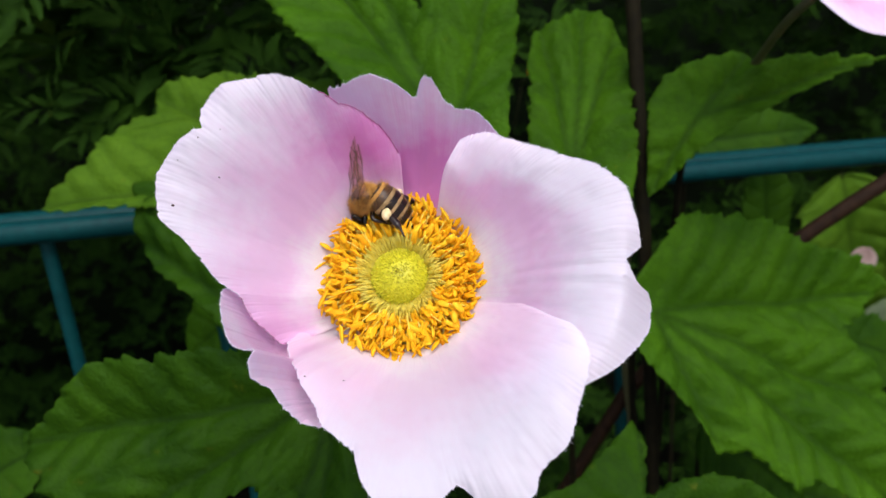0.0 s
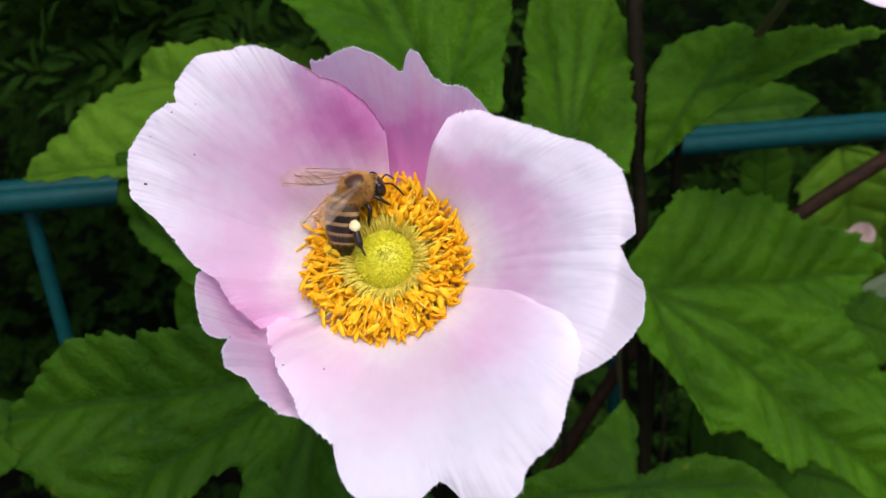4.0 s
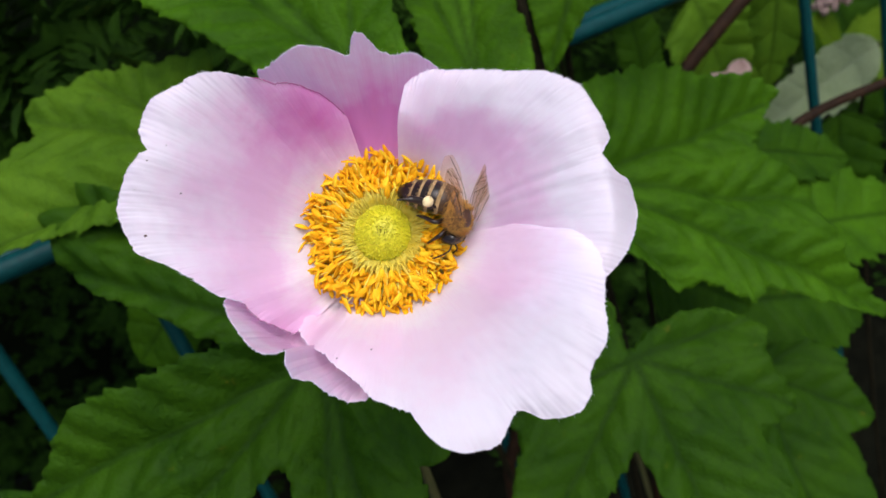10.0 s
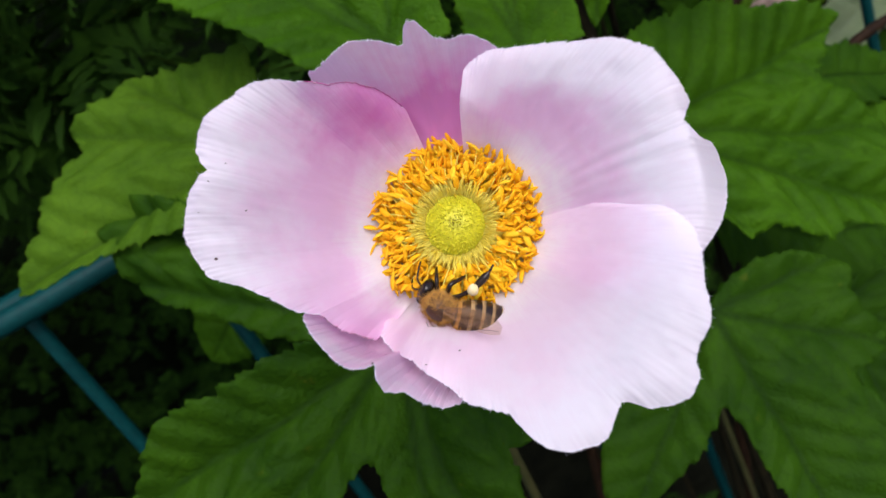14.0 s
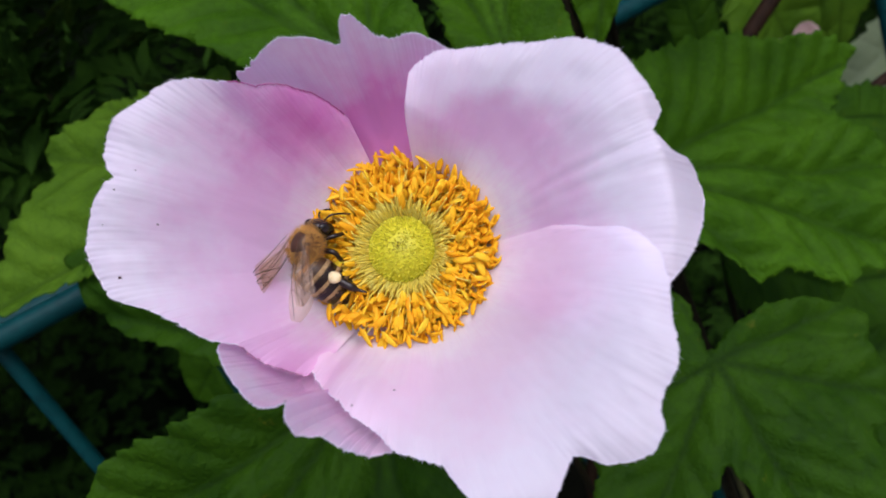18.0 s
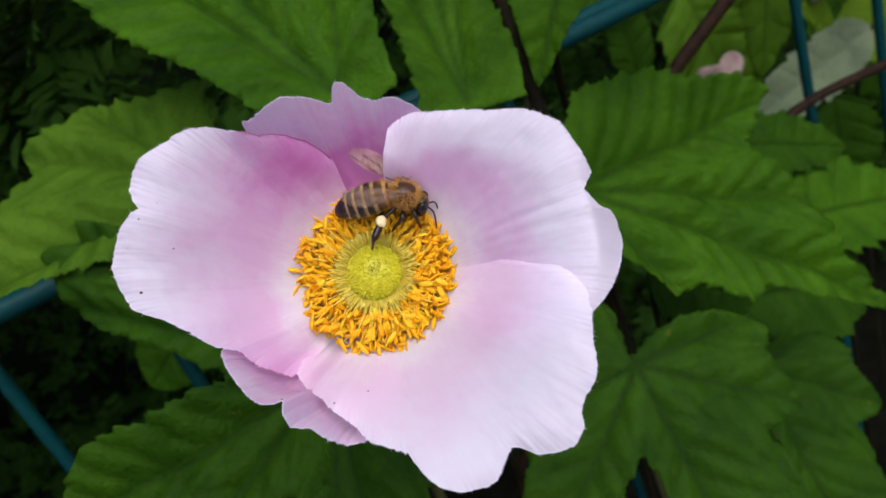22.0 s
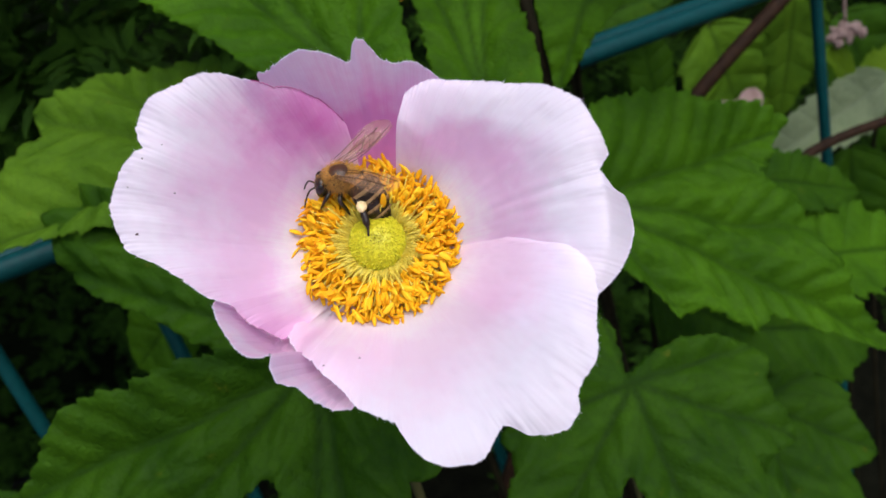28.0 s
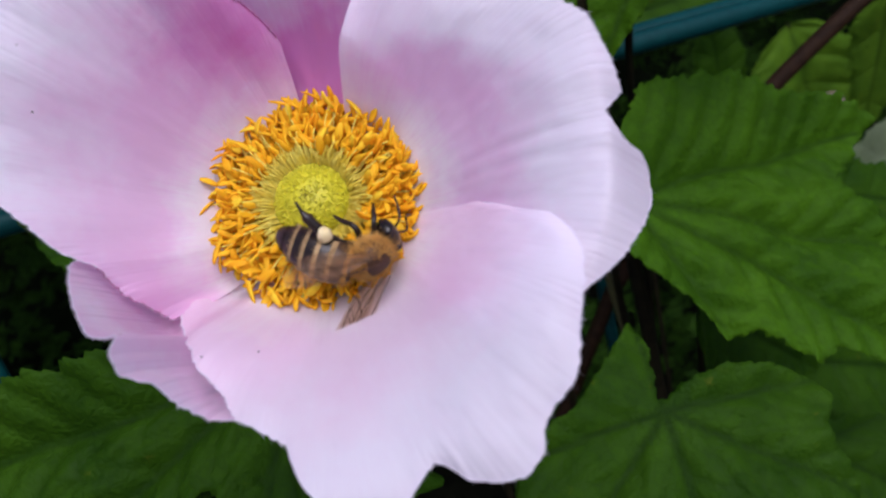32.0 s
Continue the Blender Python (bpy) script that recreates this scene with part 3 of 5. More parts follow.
def pod_faces(k0):
    faces = [(k0 + i * 8 + k, k0 + i * 8 + (k + 1) % 8, k0 + i * 8 + 8 + (k + 1) % 8, k0 + i * 8 + 8 + k) for i in range(6) for k in range(8)]
    return faces + [tuple(k0 + k for k in reversed(range(8))), tuple(k0 + 48 + k for k in range(8))]


def stamen_mesh(name, length, arch, anther, wide, spread, lift, roll):
    line = bend([(0, 0, 0), (length * 0.35, 0, arch * 0.75), (length * 0.75, 0, arch * 1.05), (length, 0, arch)], 3)
    f = tube_mesh(name, line, [0.00010] * (len(line) - 1) + [0.00007], 5)
    verts = [v.co.copy() for v in f.vertices]
    faces = [tuple(p.vertices) for p in f.polygons]
    nf = len(faces)
    bpy.data.meshes.remove(f)
    tip = Vector(line[-1])
    d = ((tip - Vector(line[-2])).normalized() + Vector((0, spread, lift))).normalized()
    side = d.cross(Vector((0, 0, 1))).normalized()
    up = side.cross(d)
    side, up = side * math.cos(roll) + up * math.sin(roll), up * math.cos(roll) - side * math.sin(roll)
    k0 = len(verts)
    verts += anther_points(tip, d, side, up, anther, wide, 0.55)
    faces += pod_faces(k0)
    me = mesh(name, verts, faces)
    me.materials.append(FILAMENT)
    me.materials.append(ANTHER)
    me.polygons.foreach_set("material_index", [0] * nf + [1] * (len(faces) - nf))
    return me


rnd = random.Random(4)
stamen_kinds = []
for i in range(30):
    q = i / 29
    stamen_kinds.append((q, stamen_mesh("stamen", (2.5 + 5.3 * q) * MM, (4.6 - 2.2 * q + rnd.uniform(-0.9, 0.9)) * MM, rnd.uniform(1.7, 2.7) * MM, rnd.uniform(0.34, 0.50) * MM, rnd.gauss(0, 0.8), rnd.gauss(0.35, 0.6), rnd.uniform(-1.2, 1.2))))
for i in range(300):
    ang = i * 2.399963 + rnd.uniform(-0.25, 0.25)
    q, me = stamen_kinds[min(29, max(0, int(30 * ((i / 300) ** 0.8 + rnd.uniform(-0.15, 0.15)))))]
    m = Matrix.Rotation(ang, 4, "Z") @ pose(4.2 * MM, 0, -5.0 * MM + rnd.uniform(0, 0.9) * MM, rnd.uniform(-45, 45), rnd.uniform(-20, 12), rnd.uniform(-18, 18))
    part("stamen", me, [FILAMENT, ANTHER], flower, "", m)
# the thicket of further anthers between them
xv, xf = [], []
for i in range(1150):
    ang, r = rnd.uniform(0, 2 * math.pi), 6.2 + 5.5 * rnd.random() ** 1.1
    c = Vector((r * math.cos(ang), r * math.sin(ang), -1.3 + rnd.uniform(-1.8, 1.4) - 0.03 * (r - 6) ** 2)) * MM
    d = Vector((math.cos(ang) + rnd.gauss(0, 0.6), math.sin(ang) + rnd.gauss(0, 0.6), rnd.gauss(0.5, 0.7))).normalized()
    s1 = d.orthogonal().normalized()
    s2 = d.cross(s1)
    roll = rnd.uniform(0, 3.14)
    s1, s2 = s1 * math.cos(roll) + s2 * math.sin(roll), s2 * math.cos(roll) - s1 * math.sin(roll)
    k0 = len(xv)
    xv += anther_points(c, d, s1, s2, rnd.uniform(1.6, 2.6) * MM, rnd.uniform(0.32, 0.46) * MM, 0.55)
    xf += pod_faces(k0)
tagged(part("stamen_thicket", mesh("stamen_thicket", xv, xf), ANTHER, flower, "crowded orange anthers"), kind="stuff")
# the inner fringe of pale filaments round the dome
fv, ff = [], []
for i in range(620):
    ang = 2 * math.pi * i / 620 + rnd.uniform(-0.02, 0.02)
    u, t = Vector((math.cos(ang), math.sin(ang), 0)), Vector((-math.sin(ang), math.cos(ang), 0))
    far, top = rnd.uniform(5.3, 6.9), rnd.uniform(-1.5, 0.2)
    sway = rnd.gauss(0, 0.25)
    k0 = len(fv)
    for q in range(5):
        r = 3.9 + (far - 3.9) * q / 4
        c = u * r + t * sway * (q / 4) ** 2 + Vector((0, 0, -2.1 + (top + 2.1) * math.sin(q / 4 * 1.5)))
        for k in range(4):
            b = k * math.pi / 2
            fv.append((c + (t * math.cos(b) + Vector((0, 0, 1)) * math.sin(b)) * (0.11 - 0.03 * q / 4)) * MM)
    for q in range(4):
        for k in range(4):
            k2 = (k + 1) % 4
            ff.append((k0 + q * 4 + k, k0 + q * 4 + k2, k0 + q * 4 + 4 + k2, k0 + q * 4 + 4 + k))
    ff.append(tuple(k0 + 16 + k for k in range(4)))
tagged(part("filament_fringe", mesh("filament_fringe", fv, ff), FILAMENT, flower, "pale yellow filaments round the dome"), kind="stuff")
receptacle = part("receptacle", ball_mesh("receptacle", (0, 0, -0.0042), (0.0098, 0.0098, 0.0027), 40, 14), RECEPTACLE, flower, "golden receptacle under the stamens")
part("stalk", tube_mesh("stalk", bend([FLOWER.inverted() @ Vector(q) for q in ((-0.0055, 0.1235, 0.7562), (-0.008, 0.14, 0.738), (-0.016, 0.170, 0.70), (-0.022, 0.195, 0.62), (-0.03, 0.22, 0.3), (-0.03, 0.22, 0.0))], 8), 0.0014, 10), STEM_GREEN, flower)


# ---- leaves ----
from mathutils.geometry import delaunay_2d_cdt


def lobe_mesh(name, base, tip, face, half, seed=0, veins=7, teeth=11, fold=0.15, droop=0.1, cut=0.12, relief=0.05, wide=0.38, skew=0.0):
    """A toothed leaf blade from base to tip; face is the way its upper side looks, half its half width."""
    base, tip, face = Vector(base), Vector(tip), Vector(face).normalized()
    along = tip - base
    length = along.length
    along.normalize()
    face = (face - along * face.dot(along)).normalized()
    across = face.cross(along)
    ns, nw = 120, 33
    verts, uvs = [], []
    k1 = wide / (1 - wide)
    norm = (wide ** k1 * (1 - wide)) ** 0.8
    for i in range(ns):
        s = i / (ns - 1)
        prof = ((s ** k1 * (1 - s)) ** 0.8) / norm if 0 < s < 1 else 0.0
        for j in range(nw):
            w = -1 + 2 * j / (nw - 1)
            side = 1 if w > 0 else -1
            # big teeth that point to the tip, with smaller ones on them
            tt = (s + 0.02 * side + 0.03 * noise.noise(Vector((s * 6, side * 3 + seed, 0)))) * teeth
            saw = (tt % 1.0)
            saw2 = ((tt * 2.7) % 1.0)
            toothed = 1 + cut * (saw ** 1.5 - 0.4) + cut * 0.4 * (saw2 - 0.5) + 0.10 * noise.noise(Vector((s * 5, side * 7 + seed, 1)))
            ws = prof * half * (1 + (toothed - 1) * abs(w) ** 3) * (1 + skew * side)
            lead = cut * 0.25 * abs(w) ** 3 * saw * half * (1 - s)
            d = abs(w) * ws
            phase = veins * (s - 0.55 * abs(w) * prof * half / length)
            f = abs((phase % 1.0) - 0.5) * 2
            z = relief * half * (1 - f ** 3) * min(1, abs(w) * 3) * min(1, prof * 1.5) * (1 if 0.02 < s < 0.97 else 0)
            z += fold * d - droop * length * (s - 0.25) ** 2 + 0.05 * half * noise.noise(Vector((s * 4 + seed, w * 2, seed)))
            z -= 0.16 * half * max(0, abs(w) - 0.5) ** 2 * (1 + 0.6 * math.sin(s * 23 + seed))
            z += 0.02 * half * noise.noise(Vector((s * 22, w * 9, seed + 3)))
            verts.append(base + along * (s * length + lead) + across * (w * ws) + face * z)
            uvs.append((max(0.0, 1 - abs(phase - round(phase)) * 12) * min(1, abs(w) * 4), max(0.0, 1 - abs(w) * 12)))
    return mesh(name, verts, grid_faces(ns, nw), uvs)


def leaf(lobes, stalk, material, label, group="anemone leaves", category="leaf"):
    """A leaf of one or more lobes on a stalk. lobes: (base, tip, face, half width, options)."""
    origin = Vector(lobes[0][0])
    ob = thing("anemone_leaf", Matrix.Translation(origin), label, category, group)
    for k, (base, tip, face, half, opt) in enumerate(lobes):
        me = lobe_mesh("blade", Vector(base) - origin, Vector(tip) - origin, face, half, seed=len(bpy.data.meshes) * 0.37 + k, **opt)
        solid(part("blade", me, material, ob), 0.0003)
    if stalk:
        pts = [Vector(p) - origin for p in stalk]
        part("leaf_stalk", tube_mesh("leaf_stalk", bend(pts, 8), 0.0011, 8), STEM, ob)
    return ob


def palm_leaf_mesh(name, normal, ribs, outline, seed, tooth=1.3, droop=0.07, relief=1.0, spacing=9.0, folds=()):
    """A lobed, toothed leaf. outline and ribs' tips: millimetres in the leaf's plane, from the stalk's end; side veins leave the ribs at a slant and the blade swells between them."""
    n = Vector(normal).normalized()
    ex = (Vector((1, 0, 0)) - n * n.x).normalized()
    ey = n.cross(ex)
    loop = np.array(outline + outline[:1], float)
    arc = np.concatenate(([0], np.cumsum(np.hypot(*np.diff(loop, axis=0).T))))
    count = int(arc[-1] / 0.55)
    at = np.linspace(0, arc[-1], count, endpoint=False)
    edge = np.stack([np.interp(at, arc, loop[:, 0]), np.interp(at, arc, loop[:, 1])], 1)
    for _ in range(3):
        edge = 0.5 * edge + 0.25 * (np.roll(edge, 1, 0) + np.roll(edge, -1, 0))
    tang = np.roll(edge, -1, 0) - np.roll(edge, 1, 0)
    tang /= np.maximum(1e-6, np.hypot(tang[:, 0], tang[:, 1]))[:, None]
    area = float(np.sum(edge[:, 0] * np.roll(edge[:, 1], -1) - edge[:, 1] * np.roll(edge[:, 0], -1)))
    out = np.stack([tang[:, 1], -tang[:, 0]], 1) * (1 if area > 0 else -1)
    tips = np.array(ribs, float)
    for i in range(count):
        # teeth lean towards the nearest tip
        d = tips - edge[i]
        k = int(np.argmin(np.hypot(d[:, 0], d[:, 1])))
        lean = 1 if float(tang[i] @ d[k]) > 0 else -1
        step = at[i] / 6.6 + 1.1 * noise.noise(Vector((at[i] * 0.07, seed, 0)))
        big = 0.75 + 0.9 * noise.noise(Vector((at[i] * 0.05, seed, 6)))
        saw = step % 1.0 if lean > 0 else 1 - step % 1.0
        small = (step * 2.6) % 1.0 if lean > 0 else 1 - (step * 2.6) % 1.0
        shape = saw / 0.8 if saw < 0.8 else (1 - saw) / 0.2
        big *= 0.25 + 0.75 * min(1.0, float(np.hypot(*d[k])) / 14)
        edge[i] += out[i] * big * (tooth * (shape - 0.5) + tooth * 0.45 * (small - 0.5)) + tang[i] * lean * big * tooth * 0.4 * shape
    # even points inside
    gap = 1.25
    lo, hi = edge.min(0), edge.max(0)
    rows = []
    for j, y in enumerate(np.arange(lo[1] + 0.4, hi[1], gap * 0.87)):
        x = np.arange(lo[0] + (0.5 * gap if j % 2 else 0.0), hi[0], gap)
        rows.append(np.stack([x, np.full(len(x), y)], 1))
    grid = np.concatenate(rows)
    x0, y0, x1, y1 = edge[:, 0], edge[:, 1], np.roll(edge[:, 0], -1), np.roll(edge[:, 1], -1)
    inside = np.zeros(len(grid), bool)
    near = np.full(len(grid), 1e9)
    for q in range(count):
        cross = (y0[q] > grid[:, 1]) != (y1[q] > grid[:, 1])
        inside ^= cross & (grid[:, 0] < (x1[q] - x0[q]) * (grid[:, 1] - y0[q]) / (y1[q] - y0[q] + 1e-12) + x0[q])
        near = np.minimum(near, (grid[:, 0] - x0[q]) ** 2 + (grid[:, 1] - y0[q]) ** 2)
    grid = grid[inside & (near > 0.45)]
    every = [Vector(map(float, p)) for p in np.concatenate([edge, grid])]
    flat, _, faces, *_ = delaunay_2d_cdt(every, [], [list(range(count))], 1, 1e-5)
    far = float(np.hypot(edge[:, 0], edge[:, 1]).max())
    ways = [(Vector(t).normalized(), Vector(t).length) for t in ribs]
    verts, uvs = [], []
    for p in flat:
        wob = Vector((1.6 * noise.noise(Vector((p.x * 0.05, p.y * 0.05, seed))), 1.6 * noise.noise(Vector((p.x * 0.05, p.y * 0.05, seed + 9)))))
        c = p + wob
        best = []
        for way, length in ways:
            along = c.dot(way)
            across = way.x * c.y - way.y * c.x
            best.append((math.hypot(across, max(0, -along), max(0, along - length)), along, across, length))
        best.sort(key=lambda b: b[0])
        ac, along, across, length = best[0]
        other = best[1][0] if len(best) > 1 else ac + 9
        settle = max(0.0, min(1.0, (other - ac) / 3.5))
        settle = settle * settle * (3 - 2 * settle)
        side = 0.5 if across > 0 else 0.0
        phase = (along - 1.0 * ac + 0.010 * ac * ac) / spacing + side + 0.30 * noise.noise(Vector((along * 0.07, across * 0.07, seed)))
        f = abs(phase - round(phase)) * 2
        swell = f ** 0.75 * min(1.0, ac / 3.5) * settle
        # finer veins cross between the side veins
        cross = (ac * 1.1 + 1.2 * noise.noise(Vector((p.x * 0.2, p.y * 0.2, seed)))) / 3.1
        swell += 0.26 * f * abs(cross - round(cross)) * 2 * min(1.0, ac / 3.5) * settle
        r = p.length
        z = relief * (1.5 * swell + 1.1 * (1 - math.exp(-ac / 2.6)) + 0.30 * min(ac, 10 + 0.3 * ac) - 1.5) * min(1.0, r / 10)
        z -= 0.5 * relief * (1 - settle) * min(1.0, r / 14)
        z -= droop * far * (r / far) ** 2
        for (fx, fy), (dx, dy), slope in folds:
            d = (p.x - fx) * dx + (p.y - fy) * dy
            z += slope * 0.5 * (d + math.sqrt(d * d + 6.0)) * min(1.0, r / 8)
        z += 0.035 * far * noise.noise(Vector((p.x * 0.045, p.y * 0.045, seed))) + 0.35 * noise.noise(Vector((p.x * 0.22, p.y * 0.22, seed + 4))) + 0.12 * noise.noise(Vector((p.x * 0.6, p.y * 0.6, seed + 5)))
        verts.append((ex * p.x + ey * p.y) * MM + n * z * MM)
        uvs.append((max(0.0, 1 - f * spacing / 2 / 1.1) * settle, max(0.0, 1 - ac / (1.6 - 0.8 * min(1.0, along / max(1.0, length))))))
    return mesh(name, verts, [tuple(f) for f in faces if len(set(f)) > 2], uvs)


LEAVES = [
    ('right', (0.0543, 0.22, 0.7038), (0.221, -0.752, 0.621),
     [(79.4, -71.5), (69.6, -30.7), (70.4, 3.8), (12.5, -39.3)],
     [(9.3, 25.8), (20.9, 25.6), (29.5, 25.3), (39.0, 22.6), (47.3, 17.3), (56.8, 15.3), (65.3, 12.8), (72.0, 8.2), (73.2, 4.4), (68.0, 1.8), (63.7, -3.3), (56.3, -7.8), (61.6, -14.1), (64.5, -18.8), (65.5, -24.5), (68.9, -28.9), (68.9, -31.7), (64.6, -33.0), (67.2, -39.7), (69.1, -45.6), (68.0, -49.9), (72.2, -57.6), (75.8, -65.9), (79.6, -71.8), (71.8, -68.9), (62.0, -63.0), (52.3, -57.1), (45.6, -51.9), (38.5, -48.3), (32.3, -51.6), (26.5, -45.9), (19.6, -39.7), (11.7, -40.0), (7.6, -31.6), (0.1, -22.9), (-3.7, -18.5), (-9.5, -8.4), (-9.4, 3.5)], dict(tooth=1.9, folds=[((10, 4), (0.29, 0.957), 0.14)])),
    ('low', (-0.0302, 0.168, 0.7153), (-0.02, -0.751, 0.66),
     [(-70.8, -3.4), (-49.6, -26.6), (-12.4, -47.6), (25.3, -28.8), (-2.4, -49.0)],
     [(-4.0, 7.0), (-12.3, 9.0), (-19.4, 10.0), (-25.4, 10.1), (-31.4, 10.1), (-36.2, 9.5), (-42.0, 10.1), (-49.2, 10.7), (-55.4, 9.3), (-57.1, 7.1), (-61.5, 5.1), (-62.6, 2.6), (-66.5, 0.8), (-71.4, -3.1), (-69.9, -7.7), (-64.6, -13.5), (-58.2, -20.5), (-49.7, -26.9), (-38.2, -28.6), (-29.1, -27.1), (-24.2, -23.7), (-19.0, -19.7), (-15.2, -18.6), (-14.0, -21.9), (-14.5, -26.6), (-15.1, -31.9), (-16.7, -39.3), (-13.1, -47.6), (-4.0, -49.6), (5.8, -46.5), (10.3, -41.7), (12.1, -37.0), (12.7, -30.3), (15.3, -31.5), (20.3, -30.2), (25.5, -29.0), (22.4, -25.4), (16.3, -16.1), (11.0, -7.7), (5.6, 0.8)], dict(tooth=1.7, droop=0.10, folds=[((0, 0), (-0.05, 1.0), 0.40)])),
    ('lowright', (0.044, 0.1858, 0.665), (0.0, -0.702, 0.712),
     [(34.8, -28.9), (-1.0, -65.3), (-42.5, -34.3), (-38.3, -1.1), (-0.1, 22.4), (35.6, -2.6)],
     [(-0.0, 23.3), (2.4, 16.3), (0.7, 6.6), (0.7, 2.3), (7.5, 5.3), (17.4, 6.4), (27.1, 3.8), (35.1, -1.8), (37.3, -7.6), (34.0, -11.6), (33.9, -18.0), (35.9, -25.2), (35.0, -29.2), (29.4, -30.2), (22.6, -30.1), (22.7, -32.9), (23.8, -38.0), (23.0, -45.2), (21.8, -52.9), (18.2, -60.2), (9.0, -65.5), (-1.9, -65.4), (-8.2, -55.7), (-9.8, -41.4), (-9.2, -29.1), (-10.9, -22.4), (-16.5, -26.2), (-21.0, -29.7), (-28.1, -31.6), (-35.1, -33.4), (-42.8, -34.9), (-48.7, -27.4), (-44.0, -17.0), (-39.3, -12.2), (-37.0, -6.6), (-38.8, -1.0), (-33.3, 2.8), (-20.0, 5.9), (-8.1, 15.5)], dict(tooth=1.2, relief=0.7)),
    ('lowright_far', (0.097, 0.229, 0.6022), (0.1, -0.752, 0.652),
     [(35.3, -31.1), (-2.7, -74.0), (29.6, 1.2)],
     [(4.3, 5.2), (15.0, 6.4), (25.8, 3.3), (30.8, -1.7), (33.5, -8.8), (31.4, -14.2), (33.9, -24.1), (35.6, -31.2), (28.3, -33.0), (21.3, -32.2), (21.7, -41.2), (20.1, -51.5), (18.6, -59.4), (11.6, -71.0), (-4.1, -74.3), (-12.1, -62.6), (-9.3, -47.0), (-6.2, -31.1), (-9.0, -15.5), (-8.1, -3.4)], dict(tooth=1.2, relief=0.7)),
    ('left_light', (-0.0365, 0.2259, 0.7513), (0.05, -0.66, 0.75),
     [(-75.2, -1.3), (-46.3, 34.1), (-27.5, 40.5)],
     [(7.4, 28.5), (-9.6, 31.6), (-20.8, 36.1), (-27.4, 41.3), (-30.4, 36.6), (-38.4, 36.2), (-46.7, 34.8), (-45.4, 28.8), (-44.0, 23.8), (-48.5, 23.0), (-53.6, 19.2), (-59.4, 15.9), (-60.3, 11.4), (-66.2, 7.3), (-73.0, 1.9), (-75.6, -1.5), (-69.7, -6.1), (-64.8, -5.6), (-56.7, -5.8), (-50.2, -5.8), (-42.5, -7.5), (-27.4, -12.6), (-5.5, -17.1), (3.9, -3.9)], dict(tooth=1.3)),
    ('left_ear', (-0.0375, 0.1889, 0.717), (-0.253, -0.791, 0.557),
     [(-47.0, 60.5), (-47.8, 33.7)],
     [(-47.4, 61.3), (-47.3, 56.0), (-49.4, 50.1), (-48.6, 43.5), (-49.8, 37.8), (-47.5, 32.3), (-42.5, 25.6), (-33.8, 19.0), (-27.0, 12.9), (-19.6, 4.5), (-5.7, -4.8), (4.9, -4.7), (5.7, 4.8), (-4.5, 17.9), (-14.4, 32.9), (-21.5, 42.6), (-25.3, 47.1), (-31.2, 51.5), (-39.0, 56.5)], dict(tooth=0.9, droop=0.03)),
    ('top_left', (0.003, 0.205, 0.7632), (0.02, -0.8, 0.6),
     [(-43.0, 71.6), (15.8, 46.0), (-27.5, 79.8)],
     [(13.1, -5.8), (14.7, 9.2), (17.8, 20.5), (19.3, 30.9), (18.4, 39.5), (13.5, 50.2), (3.0, 56.7), (-5.2, 32.8), (-6.0, 33.8), (-12.8, 69.1), (-29.4, 80.8), (-47.4, 67.7), (-48.7, 52.2), (-44.1, 39.7), (-37.0, 28.9), (-29.5, 19.9), (-21.6, 6.6), (-14.1, -7.5)], dict(tooth=1.2)),
    ('top_mid', (0.0337, 0.222, 0.7413), (0.05, -0.82, 0.57),
     [(10.6, 54.4), (18.6, 46.1), (-2.6, 49.5)],
     [(14.4, -6.1), (18.0, 6.9), (18.2, 17.6), (19.8, 33.0), (19.4, 41.5), (17.9, 49.2), (14.1, 52.6), (9.7, 54.9), (1.8, 51.1), (-5.1, 48.4), (-7.6, 39.3), (-8.6, 30.1), (-9.4, 22.2), (-12.8, 1.1)], dict(tooth=1.2)),
    ('top_right', (0.0708, 0.236, 0.754), (-0.15, -0.8, 0.58),
     [(55.7, 10.8), (16.2, 17.4), (-16.9, -19.5)],
     [(-16.2, -20.7), (-11.1, -17.8), (-2.7, -11.7), (9.1, -4.4), (18.6, -1.0), (32.7, 4.0), (40.7, 7.2), (55.7, 10.8), (41.2, 11.1), (26.9, 12.6), (17.6, 12.8), (16.0, 17.8), (5.1, 16.6), (-6.4, 12.7), (-12.4, 6.6), (-14.7, -6.8), (-16.7, -20.7)], dict(tooth=1.2)),
]
LOOKS = {
    "right": (LEAF, "broad toothed mid-green anemone leaf with deep veins"),
    "low": (LEAF_SHADED, "deeply lobed green anemone leaf below the flower, darkened as in shade"),
    "lowright": (LEAF_SHADED, "shaded green palmate anemone leaf low down"),
    "lowright_far": (LEAF_SHADED, "shaded green toothed anemone leaf behind another leaf"),
    "left_light": (LEAF_LIGHT, "light green toothed anemone leaf above the fence rail"),
    "left_ear": (LEAF_SHADED, "mid-green anemone leaf curving in front of the rail"),
    "top_left": (LEAF, "upright mid-green anemone leaf behind the flower"),
    "top_mid": (LEAF, "upright mid-green anemone leaf beside a dark stem"),
    "top_right": (LEAF, "folded mid-green anemone leaf beside a dark stem"),
}


